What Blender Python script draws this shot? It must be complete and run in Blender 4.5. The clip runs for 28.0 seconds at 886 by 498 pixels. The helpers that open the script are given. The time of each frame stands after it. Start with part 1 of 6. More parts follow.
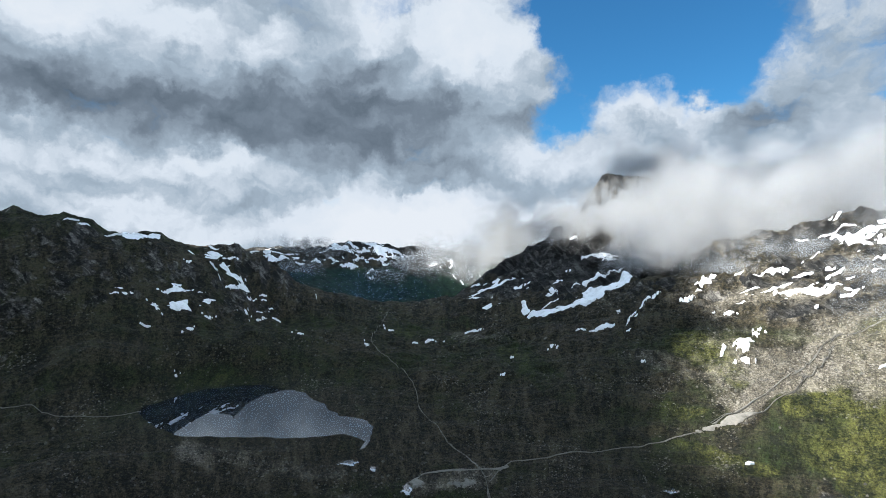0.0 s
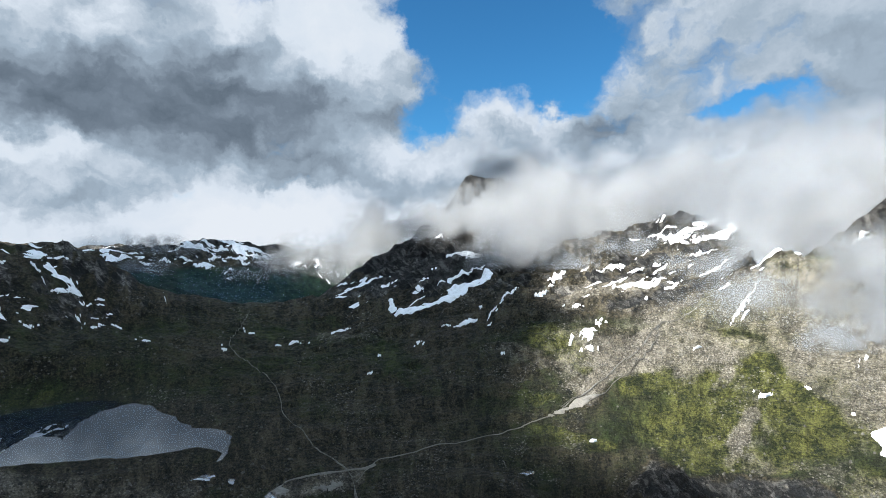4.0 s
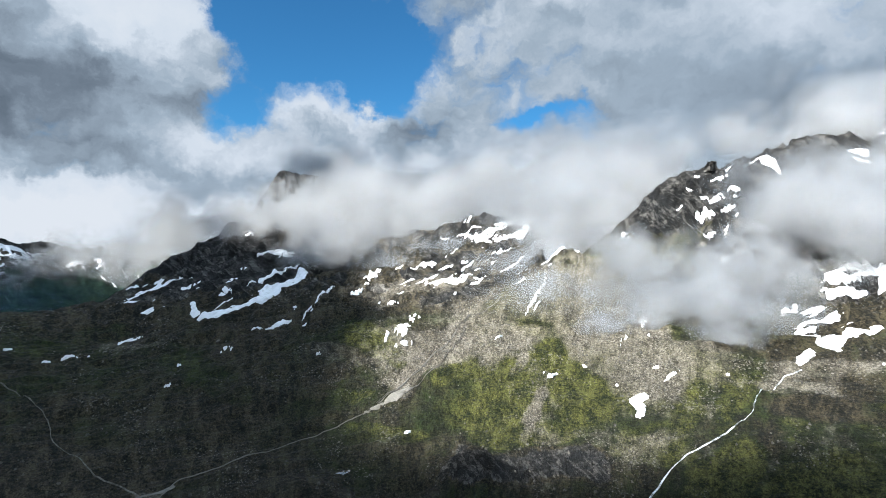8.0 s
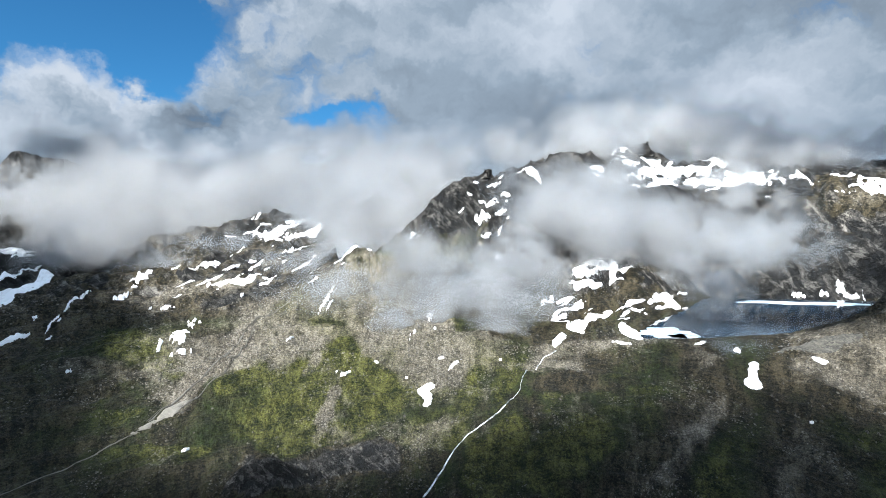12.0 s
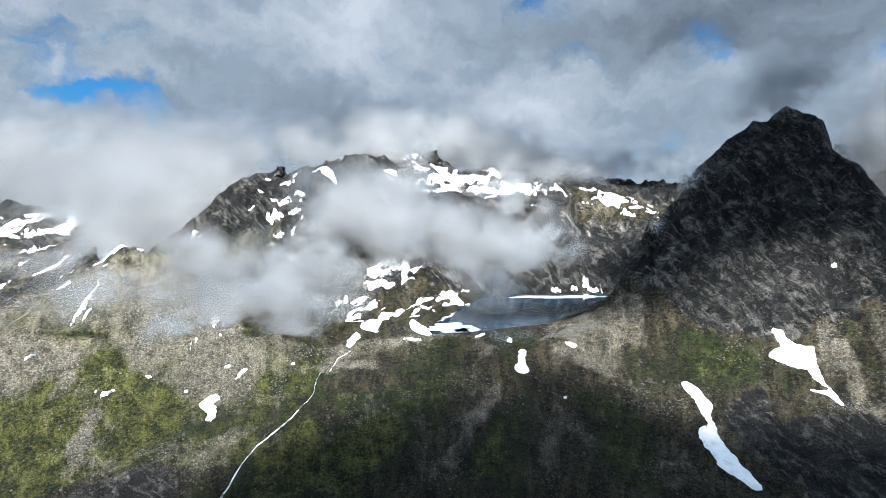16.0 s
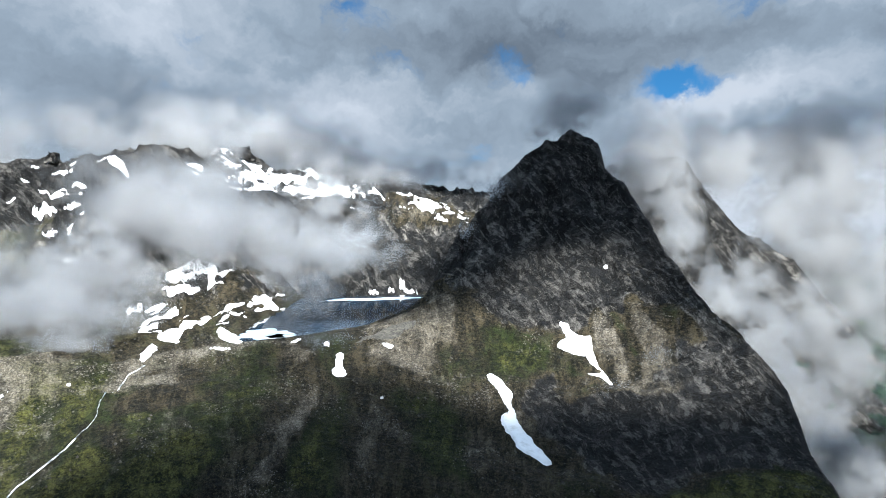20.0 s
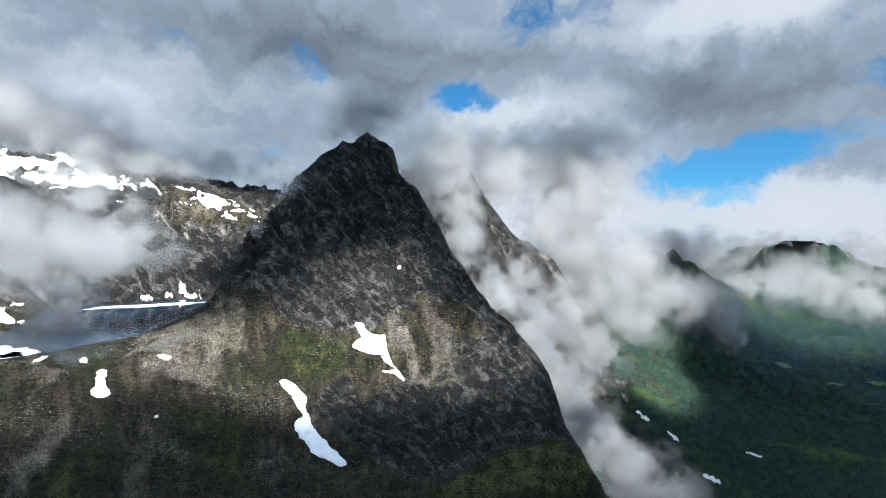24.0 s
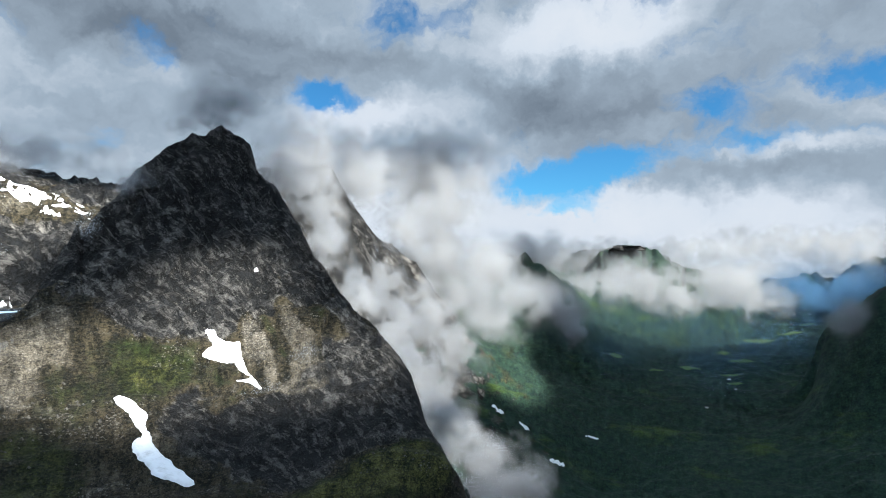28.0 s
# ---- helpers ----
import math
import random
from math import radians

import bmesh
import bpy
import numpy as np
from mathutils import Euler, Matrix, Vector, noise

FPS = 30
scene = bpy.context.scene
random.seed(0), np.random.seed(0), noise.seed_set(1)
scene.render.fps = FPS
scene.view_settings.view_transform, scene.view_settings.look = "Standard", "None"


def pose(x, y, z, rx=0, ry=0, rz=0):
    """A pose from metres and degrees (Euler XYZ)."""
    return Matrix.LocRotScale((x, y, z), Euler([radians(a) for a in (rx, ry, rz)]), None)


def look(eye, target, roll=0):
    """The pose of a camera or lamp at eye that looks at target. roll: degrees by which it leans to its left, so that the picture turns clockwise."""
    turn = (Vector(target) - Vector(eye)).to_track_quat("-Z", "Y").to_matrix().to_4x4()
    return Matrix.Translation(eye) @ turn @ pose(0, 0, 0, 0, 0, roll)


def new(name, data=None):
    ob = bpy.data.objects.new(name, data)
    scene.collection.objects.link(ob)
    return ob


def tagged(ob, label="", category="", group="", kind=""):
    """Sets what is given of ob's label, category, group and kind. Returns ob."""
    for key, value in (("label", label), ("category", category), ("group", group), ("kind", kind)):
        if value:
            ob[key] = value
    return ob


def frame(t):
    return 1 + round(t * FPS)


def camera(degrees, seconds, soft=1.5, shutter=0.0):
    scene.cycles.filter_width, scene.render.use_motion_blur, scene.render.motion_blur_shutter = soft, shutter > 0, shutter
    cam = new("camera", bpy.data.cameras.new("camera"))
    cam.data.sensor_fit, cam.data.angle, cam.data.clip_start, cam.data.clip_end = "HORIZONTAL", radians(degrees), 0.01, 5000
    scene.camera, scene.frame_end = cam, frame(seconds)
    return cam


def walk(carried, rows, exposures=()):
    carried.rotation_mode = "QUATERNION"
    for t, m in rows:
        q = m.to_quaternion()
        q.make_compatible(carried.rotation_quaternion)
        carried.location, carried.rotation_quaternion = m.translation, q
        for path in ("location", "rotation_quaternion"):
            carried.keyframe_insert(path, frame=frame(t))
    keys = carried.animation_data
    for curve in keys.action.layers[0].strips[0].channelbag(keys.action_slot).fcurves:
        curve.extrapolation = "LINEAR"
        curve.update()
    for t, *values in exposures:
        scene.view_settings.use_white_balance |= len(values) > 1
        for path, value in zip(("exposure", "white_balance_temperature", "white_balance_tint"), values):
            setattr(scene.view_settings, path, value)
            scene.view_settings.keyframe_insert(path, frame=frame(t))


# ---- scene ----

cam = camera(79.0, 28.0, soft=0.7)
# seconds, heading (degrees, to the left), pitch, roll of the hovering camera
TURN = (
    (0.0, 0.00, 0.50, 0.00),
    (0.5, -1.50, 0.50, 0.00),
    (1.0, -3.20, 0.50, 0.10),
    (1.5, -4.80, 0.40, 0.10),
    (2.0, -6.60, 0.40, 0.10),
    (2.5, -8.30, 0.40, 0.10),
    (4.5, -16.30, 0.30, 0.10),
    (5.0, -18.70, 0.30, 0.10),
    (5.5, -21.30, 0.30, 0.10),
    (6.0, -23.80, 0.20, 0.20),
    (6.5, -26.10, 0.20, 0.20),
    (7.0, -28.30, 0.20, 0.20),
    (7.5, -30.80, 0.10, 0.20),
    (8.0, -33.50, 0.10, 0.20),
    (8.5, -36.00, 0.00, 0.20),
    (9.0, -38.60, 0.00, 0.20),
    (9.5, -41.20, 0.00, 0.20),
    (10.0, -43.90, 0.00, 0.20),
    (10.5, -46.70, 0.00, 0.20),
    (11.0, -49.60, -0.10, 0.20),
    (11.5, -52.40, 0.00, 0.10),
    (12.0, -55.30, -0.10, 0.10),
    (12.5, -58.30, -0.10, 0.10),
    (14.5, -69.70, 0.00, -0.10),
    (15.0, -72.10, 0.00, -0.10),
    (15.5, -74.70, 0.00, -0.10),
    (16.0, -76.90, 0.00, -0.20),
    (16.5, -79.10, 0.00, -0.20),
    (17.0, -81.40, 0.00, -0.30),
    (17.5, -83.80, 0.10, -0.30),
    (18.0, -86.30, 0.20, -0.40),
    (18.5, -88.70, 0.20, -0.40),
    (19.0, -91.00, 0.30, -0.50),
    (19.5, -93.40, 0.30, -0.50),
    (20.0, -96.10, 0.40, -0.50),
    (20.5, -98.90, 0.40, -0.60),
    (21.0, -101.70, 0.50, -0.60),
    (21.5, -104.50, 0.50, -0.60),
    (23.5, -114.90, 0.70, -0.60),
    (24.0, -117.60, 0.70, -0.60),
    (24.5, -120.30, 0.80, -0.60),
    (25.0, -123.00, 0.80, -0.60),
    (25.5, -125.60, 0.90, -0.60),
    (26.0, -127.90, 0.90, -0.60),
    (26.5, -129.90, 1.00, -0.60),
    (27.0, -131.00, 1.00, -0.60),
    (27.5, -131.70, 1.00, -0.60),
    (28.0, -132.10, 1.10, -0.70),
)
EYE = Vector((0, 0, 200))
walk(cam, [(t, pose(*EYE, 90 + p, r, h)) for t, h, p, r in TURN], exposures=((0.0, 1.75, 6050.0, 9.0), (6.0, 1.7, 6020.0, 9.0), (11.0, 1.6, 5900.0, 9.0), (20.0, 1.56, 5850.0, 9.0), (28.0, 1.7, 6000.0, 9.0)))

# ---- light ----
SUN_AZ, SUN_EL = -100.0, 42.0  # degrees clockwise from the y axis, degrees up
sun_way = Vector((math.sin(radians(SUN_AZ)) * math.cos(radians(SUN_EL)), math.cos(radians(SUN_AZ)) * math.cos(radians(SUN_EL)), math.sin(radians(SUN_EL))))
sun = new("sun", bpy.data.lights.new("sun", "SUN"))
sun.data.energy, sun.data.angle, sun.data.color = 5.0, radians(0.6), (1.0, 0.94, 0.84)
sun.matrix_world = look(sun_way * 3000, (0, 0, 0))
scene.cycles.transparent_max_bounces = 160


class Nodes:
    """Short wiring of a node tree."""

    def __init__(self, tree):
        self.tree = tree
        tree.nodes.clear()

    def put(self, kind, props=(), **inputs):
        n = self.tree.nodes.new(kind)
        for k, v in dict(props).items():
            setattr(n, k, v)
        for k, v in inputs.items():
            key = int(k[1:]) if k[0] == "i" and k[1:].isdigit() else k.replace("_", " ")
            self.wire(n.inputs[key], v)
        return n

    def wire(self, socket, v):
        if hasattr(v, "is_output") or hasattr(v, "links"):
            self.tree.links.new(v, socket)
        elif isinstance(v, bpy.types.Node):
            self.tree.links.new(v.outputs[0], socket)
        else:
            socket.default_value = v

    def math(self, op, a, b=0.0, c=0.0, clamp=False):
        return self.put("ShaderNodeMath", {"operation": op, "use_clamp": clamp}, i0=a, i1=b, i2=c).outputs[0]

    def vec(self, op, a, b=(0, 0, 0), out=0):
        return self.put("ShaderNodeVectorMath", {"operation": op}, i0=a, i1=b).outputs[out]

    def scaled(self, v, s):
        n = self.put("ShaderNodeVectorMath", {"operation": "SCALE"}, i0=v)
        self.wire(n.inputs["Scale"], s)
        return n.outputs[0]

    def noise(self, v, scale, detail=4.0, rough=0.55, distort=0.0, lac=2.0):
        return self.put("ShaderNodeTexNoise", {"normalize": True}, Vector=v, Scale=scale, Detail=detail, Roughness=rough, Lacunarity=lac, Distortion=distort).outputs[0]

    def ramp(self, v, lo, hi, to_lo=0.0, to_hi=1.0, smooth=True):
        n = self.put("ShaderNodeMapRange", {"interpolation_type": "SMOOTHSTEP" if smooth else "LINEAR", "clamp": True}, i0=v, i1=lo, i2=hi, i3=to_lo, i4=to_hi)
        return n.outputs[0]

    def mix(self, f, a, b):
        n = self.put("ShaderNodeMix", {"data_type": "RGBA"})
        self.wire(n.inputs[0], f), self.wire(n.inputs[6], a), self.wire(n.inputs[7], b)
        return n.outputs[2]

    def rgb(self, c):
        n = self.put("ShaderNodeRGB")
        n.outputs[0].default_value = (*c, 1)
        return n.outputs[0]


# cloud banks of the sky: heading, height, half width, half height (degrees), weight
BLUE_GAPS = (
    (23.7, 21.1, 11.5, 5.2, 1.00),
    (20.0, 17.0, 8.6, 4.0, 0.90),
    (12.0, 13.0, 2.9, 1.7, 0.70),
    (16.0, 23.3, 5.0, 3.5, 0.80),
    (-5.1, 24.3, 3.5, 3.5, 0.60),
    (-2.7, 11.1, 2.3, 2.3, 0.50),
    (12.5, 21.0, 3.0, 5.0, 0.30),
    (43.6, 13.8, 2.1, 1.3, 0.50),
    (48.2, 13.4, 2.9, 2.0, 0.45),
    (20.3, 21.4, 7.5, 4.6, 0.50),
    (27.9, 14.8, 3.5, 2.3, 0.30),
    (-11.5, 5.6, 4.0, 0.8, 0.40),
    (85.8, 23.1, 4.0, 2.6, 0.60),
    (119.4, 16.4, 3.5, 1.8, 0.75),
    (91.8, 18.1, 2.9, 2.3, 0.25),
    (120.2, 16.9, 4.6, 1.5, 0.33),
    (128.5, 24.1, 5.2, 2.3, 0.55),
    (102.8, 18.7, 2.3, 1.5, 0.35),
    (104.3, 17.9, 1.7, 1.0, 0.35),
    (42.8, 13.3, 3.5, 1.5, 0.40),
    (143.7, 8.3, 5.2, 2.2, 0.90),
    (150.4, 9.8, 8.1, 1.7, 0.85),
    (158.6, 15.1, 3.5, 2.0, 1.00),
    (164.2, 11.5, 8.6, 1.2, 0.50),
    (170.2, 16.2, 4.6, 1.4, 0.60),
    (126.7, 23.8, 4.0, 2.9, 0.50),
    (143.7, 5.3, 4.0, 0.9, 0.50),
    (19.8, 14.7, 3.5, 2.3, -0.80),
    (25.7, 13.1, 2.6, 2.0, -0.70),
    (8.8, 19.5, 2.9, 4.0, -0.50),
    (33.0, 20.4, 4.6, 3.5, -0.40),
    (-27.0, 15.7, 17.2, 5.2, -0.40),
    (-2.2, 17.8, 4.6, 4.6, -0.30),
    (5.5, 20.0, 4.5, 5.5, -0.45),
)
DARK_BANKS = (
    (38.4, 17.5, 11.5, 5.2, 0.25),
    (-8.0, 13.0, 8.0, 5.0, 0.30),
    (29.8, 15.4, 10.3, 6.3, 0.19),
    (31.6, 18.5, 9.2, 5.2, 0.22),
    (-21.0, 14.3, 15.0, 4.6, 0.50),
    (-9.8, 10.8, 6.3, 2.9, 0.50),
    (-35.0, 12.1, 12.7, 3.5, 0.43),
    (-36.1, 6.0, 5.8, 1.5, 0.37),
    (-17.7, 5.1, 6.9, 2.9, 0.31),
    (1.0, 15.8, 8.1, 5.2, 0.28),
    (26.1, 10.1, 6.3, 2.9, 0.25),
    (25.7, 11.6, 5.2, 2.3, 0.25),
    (68.6, 12.6, 11.5, 5.8, 0.22),
    (72.2, 11.9, 6.3, 4.6, 0.31),
    (109.8, 19.5, 13.8, 3.5, 0.50),
    (109.3, 14.5, 4.6, 2.6, 0.50),
    (69.8, 12.8, 5.2, 2.9, 0.31),
    (81.1, 11.9, 4.0, 3.5, 0.25),
    (68.5, 11.3, 5.2, 2.9, 0.22),
    (94.8, 19.9, 17.2, 2.9, 0.43),
    (109.5, 15.0, 3.5, 2.3, 0.43),
    (151.4, 17.0, 15.0, 3.5, 0.56),
    (140.2, 15.1, 11.5, 4.0, 0.31),
    (157.6, 8.4, 8.6, 1.4, 0.25),
    (167.5, 9.2, 9.2, 2.3, 0.31),
    (104.7, 20.3, 15.0, 3.5, 0.31),
)
BRIGHT_BANKS = (
    (-31.6, 20.2, 8.1, 3.5, 0.90),
    (2.8, 21.5, 7.5, 4.0, 1.00),
    (-7.5, 23.7, 2.3, 2.3, 0.60),
    (-38.1, 8.5, 6.9, 2.3, 0.80),
    (-20.4, 8.9, 7.5, 1.7, 0.80),
    (-5.0, 3.0, 11.5, 2.9, 1.00),
    (-29.3, 2.6, 11.5, 2.3, 0.60),
    (19.8, 15.0, 3.5, 2.3, 1.20),
    (25.4, 13.1, 2.3, 2.0, 1.00),
    (9.9, 10.5, 4.0, 2.3, 0.80),
    (35.1, 18.6, 9.2, 3.5, 0.50),
    (32.9, 2.5, 9.2, 6.9, 0.90),
    (37.1, 19.6, 6.9, 4.6, 0.05),
    (46.3, 6.5, 11.5, 4.6, 0.35),
    (-3.8, 3.1, 9.2, 2.9, 0.90),
    (44.6, 21.7, 11.5, 5.2, 0.20),
    (82.6, 15.6, 6.9, 4.6, 0.30),
    (68.0, 22.2, 6.3, 5.8, 0.60),
    (88.3, 14.7, 6.9, 3.5, 0.30),
    (120.6, 3.0, 4.6, 4.6, 1.00),
    (118.6, 15.3, 4.0, 2.3, 0.40),
    (133.1, 5.5, 6.9, 5.2, 0.80),
    (105.0, 16.8, 4.6, 1.7, 0.60),
    (127.4, 15.0, 6.9, 2.3, 0.70),
    (145.5, 22.2, 8.1, 2.3, 0.60),
    (149.1, 5.4, 6.9, 1.7, 0.60),
    (153.7, 3.1, 14.4, 2.9, 0.50),
    (164.2, 3.4, 11.5, 2.9, 0.50),
    (149.2, 23.7, 9.2, 2.9, 0.50),
    (167.1, 10.6, 5.8, 0.8, 0.50),
)


world = bpy.data.worlds.new("sky")
world.use_nodes = True
scene.world = world
w = Nodes(world.node_tree)
way = w.vec("NORMALIZE", w.put("ShaderNodeTexCoord").outputs["Generated"])
sep = w.put("ShaderNodeSeparateXYZ", i0=way)
wx, wy, wz = sep.outputs
warp = w.put("ShaderNodeTexNoise", Vector=way, Scale=5.0, Detail=5.0, Roughness=0.6).outputs["Color"]
warp2 = w.scaled(w.vec("SUBTRACT", warp, (0.5, 0.5, 0.5)), 0.13)
curl = w.put("ShaderNodeTexNoise", Vector=way, Scale=19.0, Detail=6.0, Roughness=0.62).outputs["Color"]
bent = w.vec("ADD", w.vec("ADD", way, warp2), w.scaled(w.vec("SUBTRACT", curl, (0.5, 0.5, 0.5)), 0.07))
bx, by, bz = w.put("ShaderNodeSeparateXYZ", i0=bent).outputs
head = w.math("MULTIPLY", w.math("ARCTAN2", bx, by), 57.2958)
high = w.math("MULTIPLY", w.math("ARCSINE", bz), 57.2958)


def banks(rows):
    total = None
    for a, e, ra, re, weight in rows:
        da = w.math("DIVIDE", w.math("SUBTRACT", head, a), ra)
        de = w.math("DIVIDE", w.math("SUBTRACT", high, e), re)
        d2 = w.math("MULTIPLY_ADD", da, da, w.math("MULTIPLY", de, de))
        g = w.math("MULTIPLY", w.math("EXPONENT", w.math("MULTIPLY", d2, -0.8)), weight)
        total = g if total is None else w.math("ADD", total, g)
    return total


flat = w.vec("MULTIPLY", bent, (1, 1, 1.7))
puff = w.noise(flat, 4.2, 8, 0.5, 0.2)
fine = w.noise(flat, 13.0, 7, 0.55, 0.3)
below = w.noise(w.vec("ADD", flat, (-0.012, 0.006, 0.05)), 4.2, 8, 0.5, 0.2)
relief = w.math("SUBTRACT", puff, below)
cover = w.math("SUBTRACT", w.math("MULTIPLY_ADD", puff, 1.9, 0.06), banks(BLUE_GAPS))
cover = w.math("MULTIPLY_ADD", w.math("SUBTRACT", fine, 0.5), 1.0, cover)
cover = w.math("MULTIPLY_ADD", w.math("EXPONENT", w.math("MULTIPLY", w.math("ABSOLUTE", high), -0.25)), 0.5, cover)
veil = w.ramp(cover, 0.12, 0.86)
tone = w.math("ADD", w.math("SUBTRACT", banks(BRIGHT_BANKS), w.math("MULTIPLY", banks(DARK_BANKS), w.ramp(head, 40, 90, 1.0, 0.6))), w.math("MULTIPLY", relief, w.ramp(head, 25, 60, 3.6, 1.7)))
tone = w.math("MULTIPLY_ADD", w.math("SUBTRACT", fine, 0.5), 0.28, tone)
dim = w.ramp(high, 26, 50, 0.0, -0.9)
tone = w.math("ADD", w.ramp(w.math("ADD", tone, dim), -1.3, 1.3, 0.0, 1.0, False), 0.0)
cloud = w.put("ShaderNodeValToRGB", Fac=tone)
ramp = cloud.color_ramp
ramp.elements[0].position, ramp.elements[0].color = 0.0, (0.092, 0.12, 0.15, 1)
ramp.elements[1].position, ramp.elements[1].color = 1.0, (0.84, 0.85, 0.86, 1)
for at, c in ((0.25, (0.195, 0.235, 0.28)), (0.5, (0.40, 0.47, 0.535)), (0.72, (0.74, 0.78, 0.82))):
    ramp.elements.new(at).color = (*c, 1)
sky = w.put("ShaderNodeTexSky", {"sky_type": "NISHITA", "sun_disc": False, "sun_elevation": radians(SUN_EL), "sun_rotation": radians(SUN_AZ), "altitude": 1100.0, "air_density": 1.0, "dust_density": 0.2, "ozone_density": 3.0})
clear = w.put("ShaderNodeBackground", Color=w.vec("MULTIPLY", sky.outputs[0], (0.42, 0.93, 1.1)), Strength=0.039)
clouds = w.put("ShaderNodeBackground", Color=cloud.outputs[0], Strength=0.298)
both = w.put("ShaderNodeMixShader", i0=veil, i1=clear.outputs[0], i2=clouds.outputs[0])
w.put("ShaderNodeOutputWorld", Surface=both.outputs[0])

# ---- materials ----


def material(name, build):
    m = bpy.data.materials.new(name)
    m.use_nodes = True
    build(Nodes(m.node_tree))
    return m


def land(n):
    """Mountain ground: rock, scree, heather, moss and woods by steepness and by the cover of each spot."""
    geo = n.put("ShaderNodeNewGeometry")
    # land grain is laid in bearing and height angle from the camera
    at = n.put("ShaderNodeAttribute", {"attribute_name": "grain_at"}).outputs["Vector"]
    up = n.put("ShaderNodeSeparateXYZ", i0=geo.outputs["Normal"]).outputs[2]
    cover = n.put("ShaderNodeAttribute", {"attribute_name": "cover"})
    grassy, stony, bare = n.put("ShaderNodeSeparateColor", i0=cover.outputs["Color"]).outputs[:3]
    wooded = cover.outputs["Alpha"]
    broad = n.noise(at, 0.011, 11, 0.68)
    other = n.noise(n.vec("ADD", at, (731, 412, 97)), 0.013, 11, 0.7)
    spots = n.noise(at, 0.045, 8, 0.72)
    grain = n.noise(at, 0.2, 5, 0.75)
    stone = n.put("ShaderNodeTexVoronoi", {"feature": "F1"}, Vector=at, Scale=0.55, Randomness=1.0)
    pick = n.put("ShaderNodeSeparateColor", i0=stone.outputs["Color"]).outputs[0]
    slab = n.put("ShaderNodeTexVoronoi", {"feature": "F1"}, Vector=n.vec("MULTIPLY", n.vec("ADD", at, n.scaled(n.put("ShaderNodeTexNoise", Vector=at, Scale=0.03, Detail=5.0, Roughness=0.65).outputs["Color"], 26.0)), (1, 0.6, 1)), Scale=0.11)
    face = n.put("ShaderNodeSeparateColor", i0=slab.outputs["Color"]).outputs[1]
    crag = n.noise(n.vec("MULTIPLY", at, (1, 0.6, 1)), 0.035, 9, 0.66)
    # rock: dark faces crossed by slanting cracks, paler broken slabs and ledges; the contrast partly stands in for
    # relief shading
    bent = n.vec("ADD", at, n.scaled(n.put("ShaderNodeTexNoise", Vector=at, Scale=0.02, Detail=2.0, Roughness=0.5).outputs["Color"], 24.0))
    chips = n.noise(n.vec("MULTIPLY", at, (1, 0.7, 1)), 0.3, 5, 0.7)
    slant = n.put("ShaderNodeVectorRotate", {"rotation_type": "Z_AXIS"}, Vector=bent, Angle=radians(52)).outputs[0]
    cross = n.put("ShaderNodeVectorRotate", {"rotation_type": "Z_AXIS"}, Vector=bent, Angle=radians(-28)).outputs[0]
    crack = n.noise(n.vec("MULTIPLY", slant, (0.36, 1, 1)), 0.12, 5, 0.7)
    joint = n.noise(n.vec("MULTIPLY", cross, (0.45, 1, 1)), 0.06, 6, 0.7)
    runs = n.noise(n.vec("MULTIPLY", bent, (1, 0.25, 1)), 0.07, 7, 0.7)
    tone = n.math("ADD", n.ramp(crag, 0.3, 0.7, 0.0, 0.26), n.math("ADD", n.ramp(chips, 0.36, 0.64, 0.0, 0.16), n.math("ADD", n.ramp(crack, 0.36, 0.64, 0.0, 0.5), n.math("ADD", n.ramp(joint, 0.36, 0.64, 0.0, 0.36), n.ramp(face, 0.2, 1.0, -0.1, 0.12)))))
    # barer rock is darker, standing in for cloud shade on the summit
    pale = n.mix(n.ramp(bare, 0.3, 0.9), n.rgb((0.125, 0.118, 0.106)), n.rgb((0.056, 0.054, 0.05)))
    rock = n.mix(n.ramp(tone, 0.34, 1.0), n.rgb((0.011, 0.0115, 0.012)), pale)
    rock = n.mix(n.ramp(n.math("MULTIPLY_ADD", n.math("SUBTRACT", spots, 0.5), 0.8, grain), 0.62, 0.74, 0.0, 0.5), rock, n.mix(n.ramp(bare, 0.3, 0.9), n.rgb((0.19, 0.18, 0.165)), n.rgb((0.09, 0.087, 0.082))))
    # fissures along the joints of the rock, their shade painted into the colour
    crack_shade = n.math("MULTIPLY", n.ramp(n.math("ABSOLUTE", n.math("SUBTRACT", crack, 0.5)), 0.0, 0.05, 0.3, 1.0), n.ramp(n.math("ABSOLUTE", n.math("SUBTRACT", joint, 0.5)), 0.0, 0.035, 0.35, 1.0))
    rock = n.scaled(rock, n.math("MULTIPLY", crack_shade, n.ramp(crack, 0.52, 0.66, 1.0, 1.5)))
    # low ground
    scree = n.mix(n.ramp(n.math("MULTIPLY_ADD", pick, 0.18, n.math("MULTIPLY_ADD", spots, 0.47, n.math("MULTIPLY_ADD", grain, 0.35, n.math("MULTIPLY", runs, 0.3)))), 0.42, 0.92), n.rgb((0.03, 0.026, 0.02)), n.rgb((0.222, 0.2, 0.158)))
    # denser moss is brighter, standing in for sun on the lit slope
    lush = n.mix(n.ramp(n.math("MULTIPLY_ADD", n.math("SUBTRACT", grain, 0.5), 0.6, n.math("MULTIPLY_ADD", runs, 0.4, n.math("MULTIPLY", spots, 0.6))), 0.38, 0.64), n.rgb((0.006, 0.009, 0.003)), n.mix(n.ramp(grassy, 0.55, 1.15), n.rgb((0.02, 0.029, 0.0085)), n.rgb((0.088, 0.088, 0.024))))
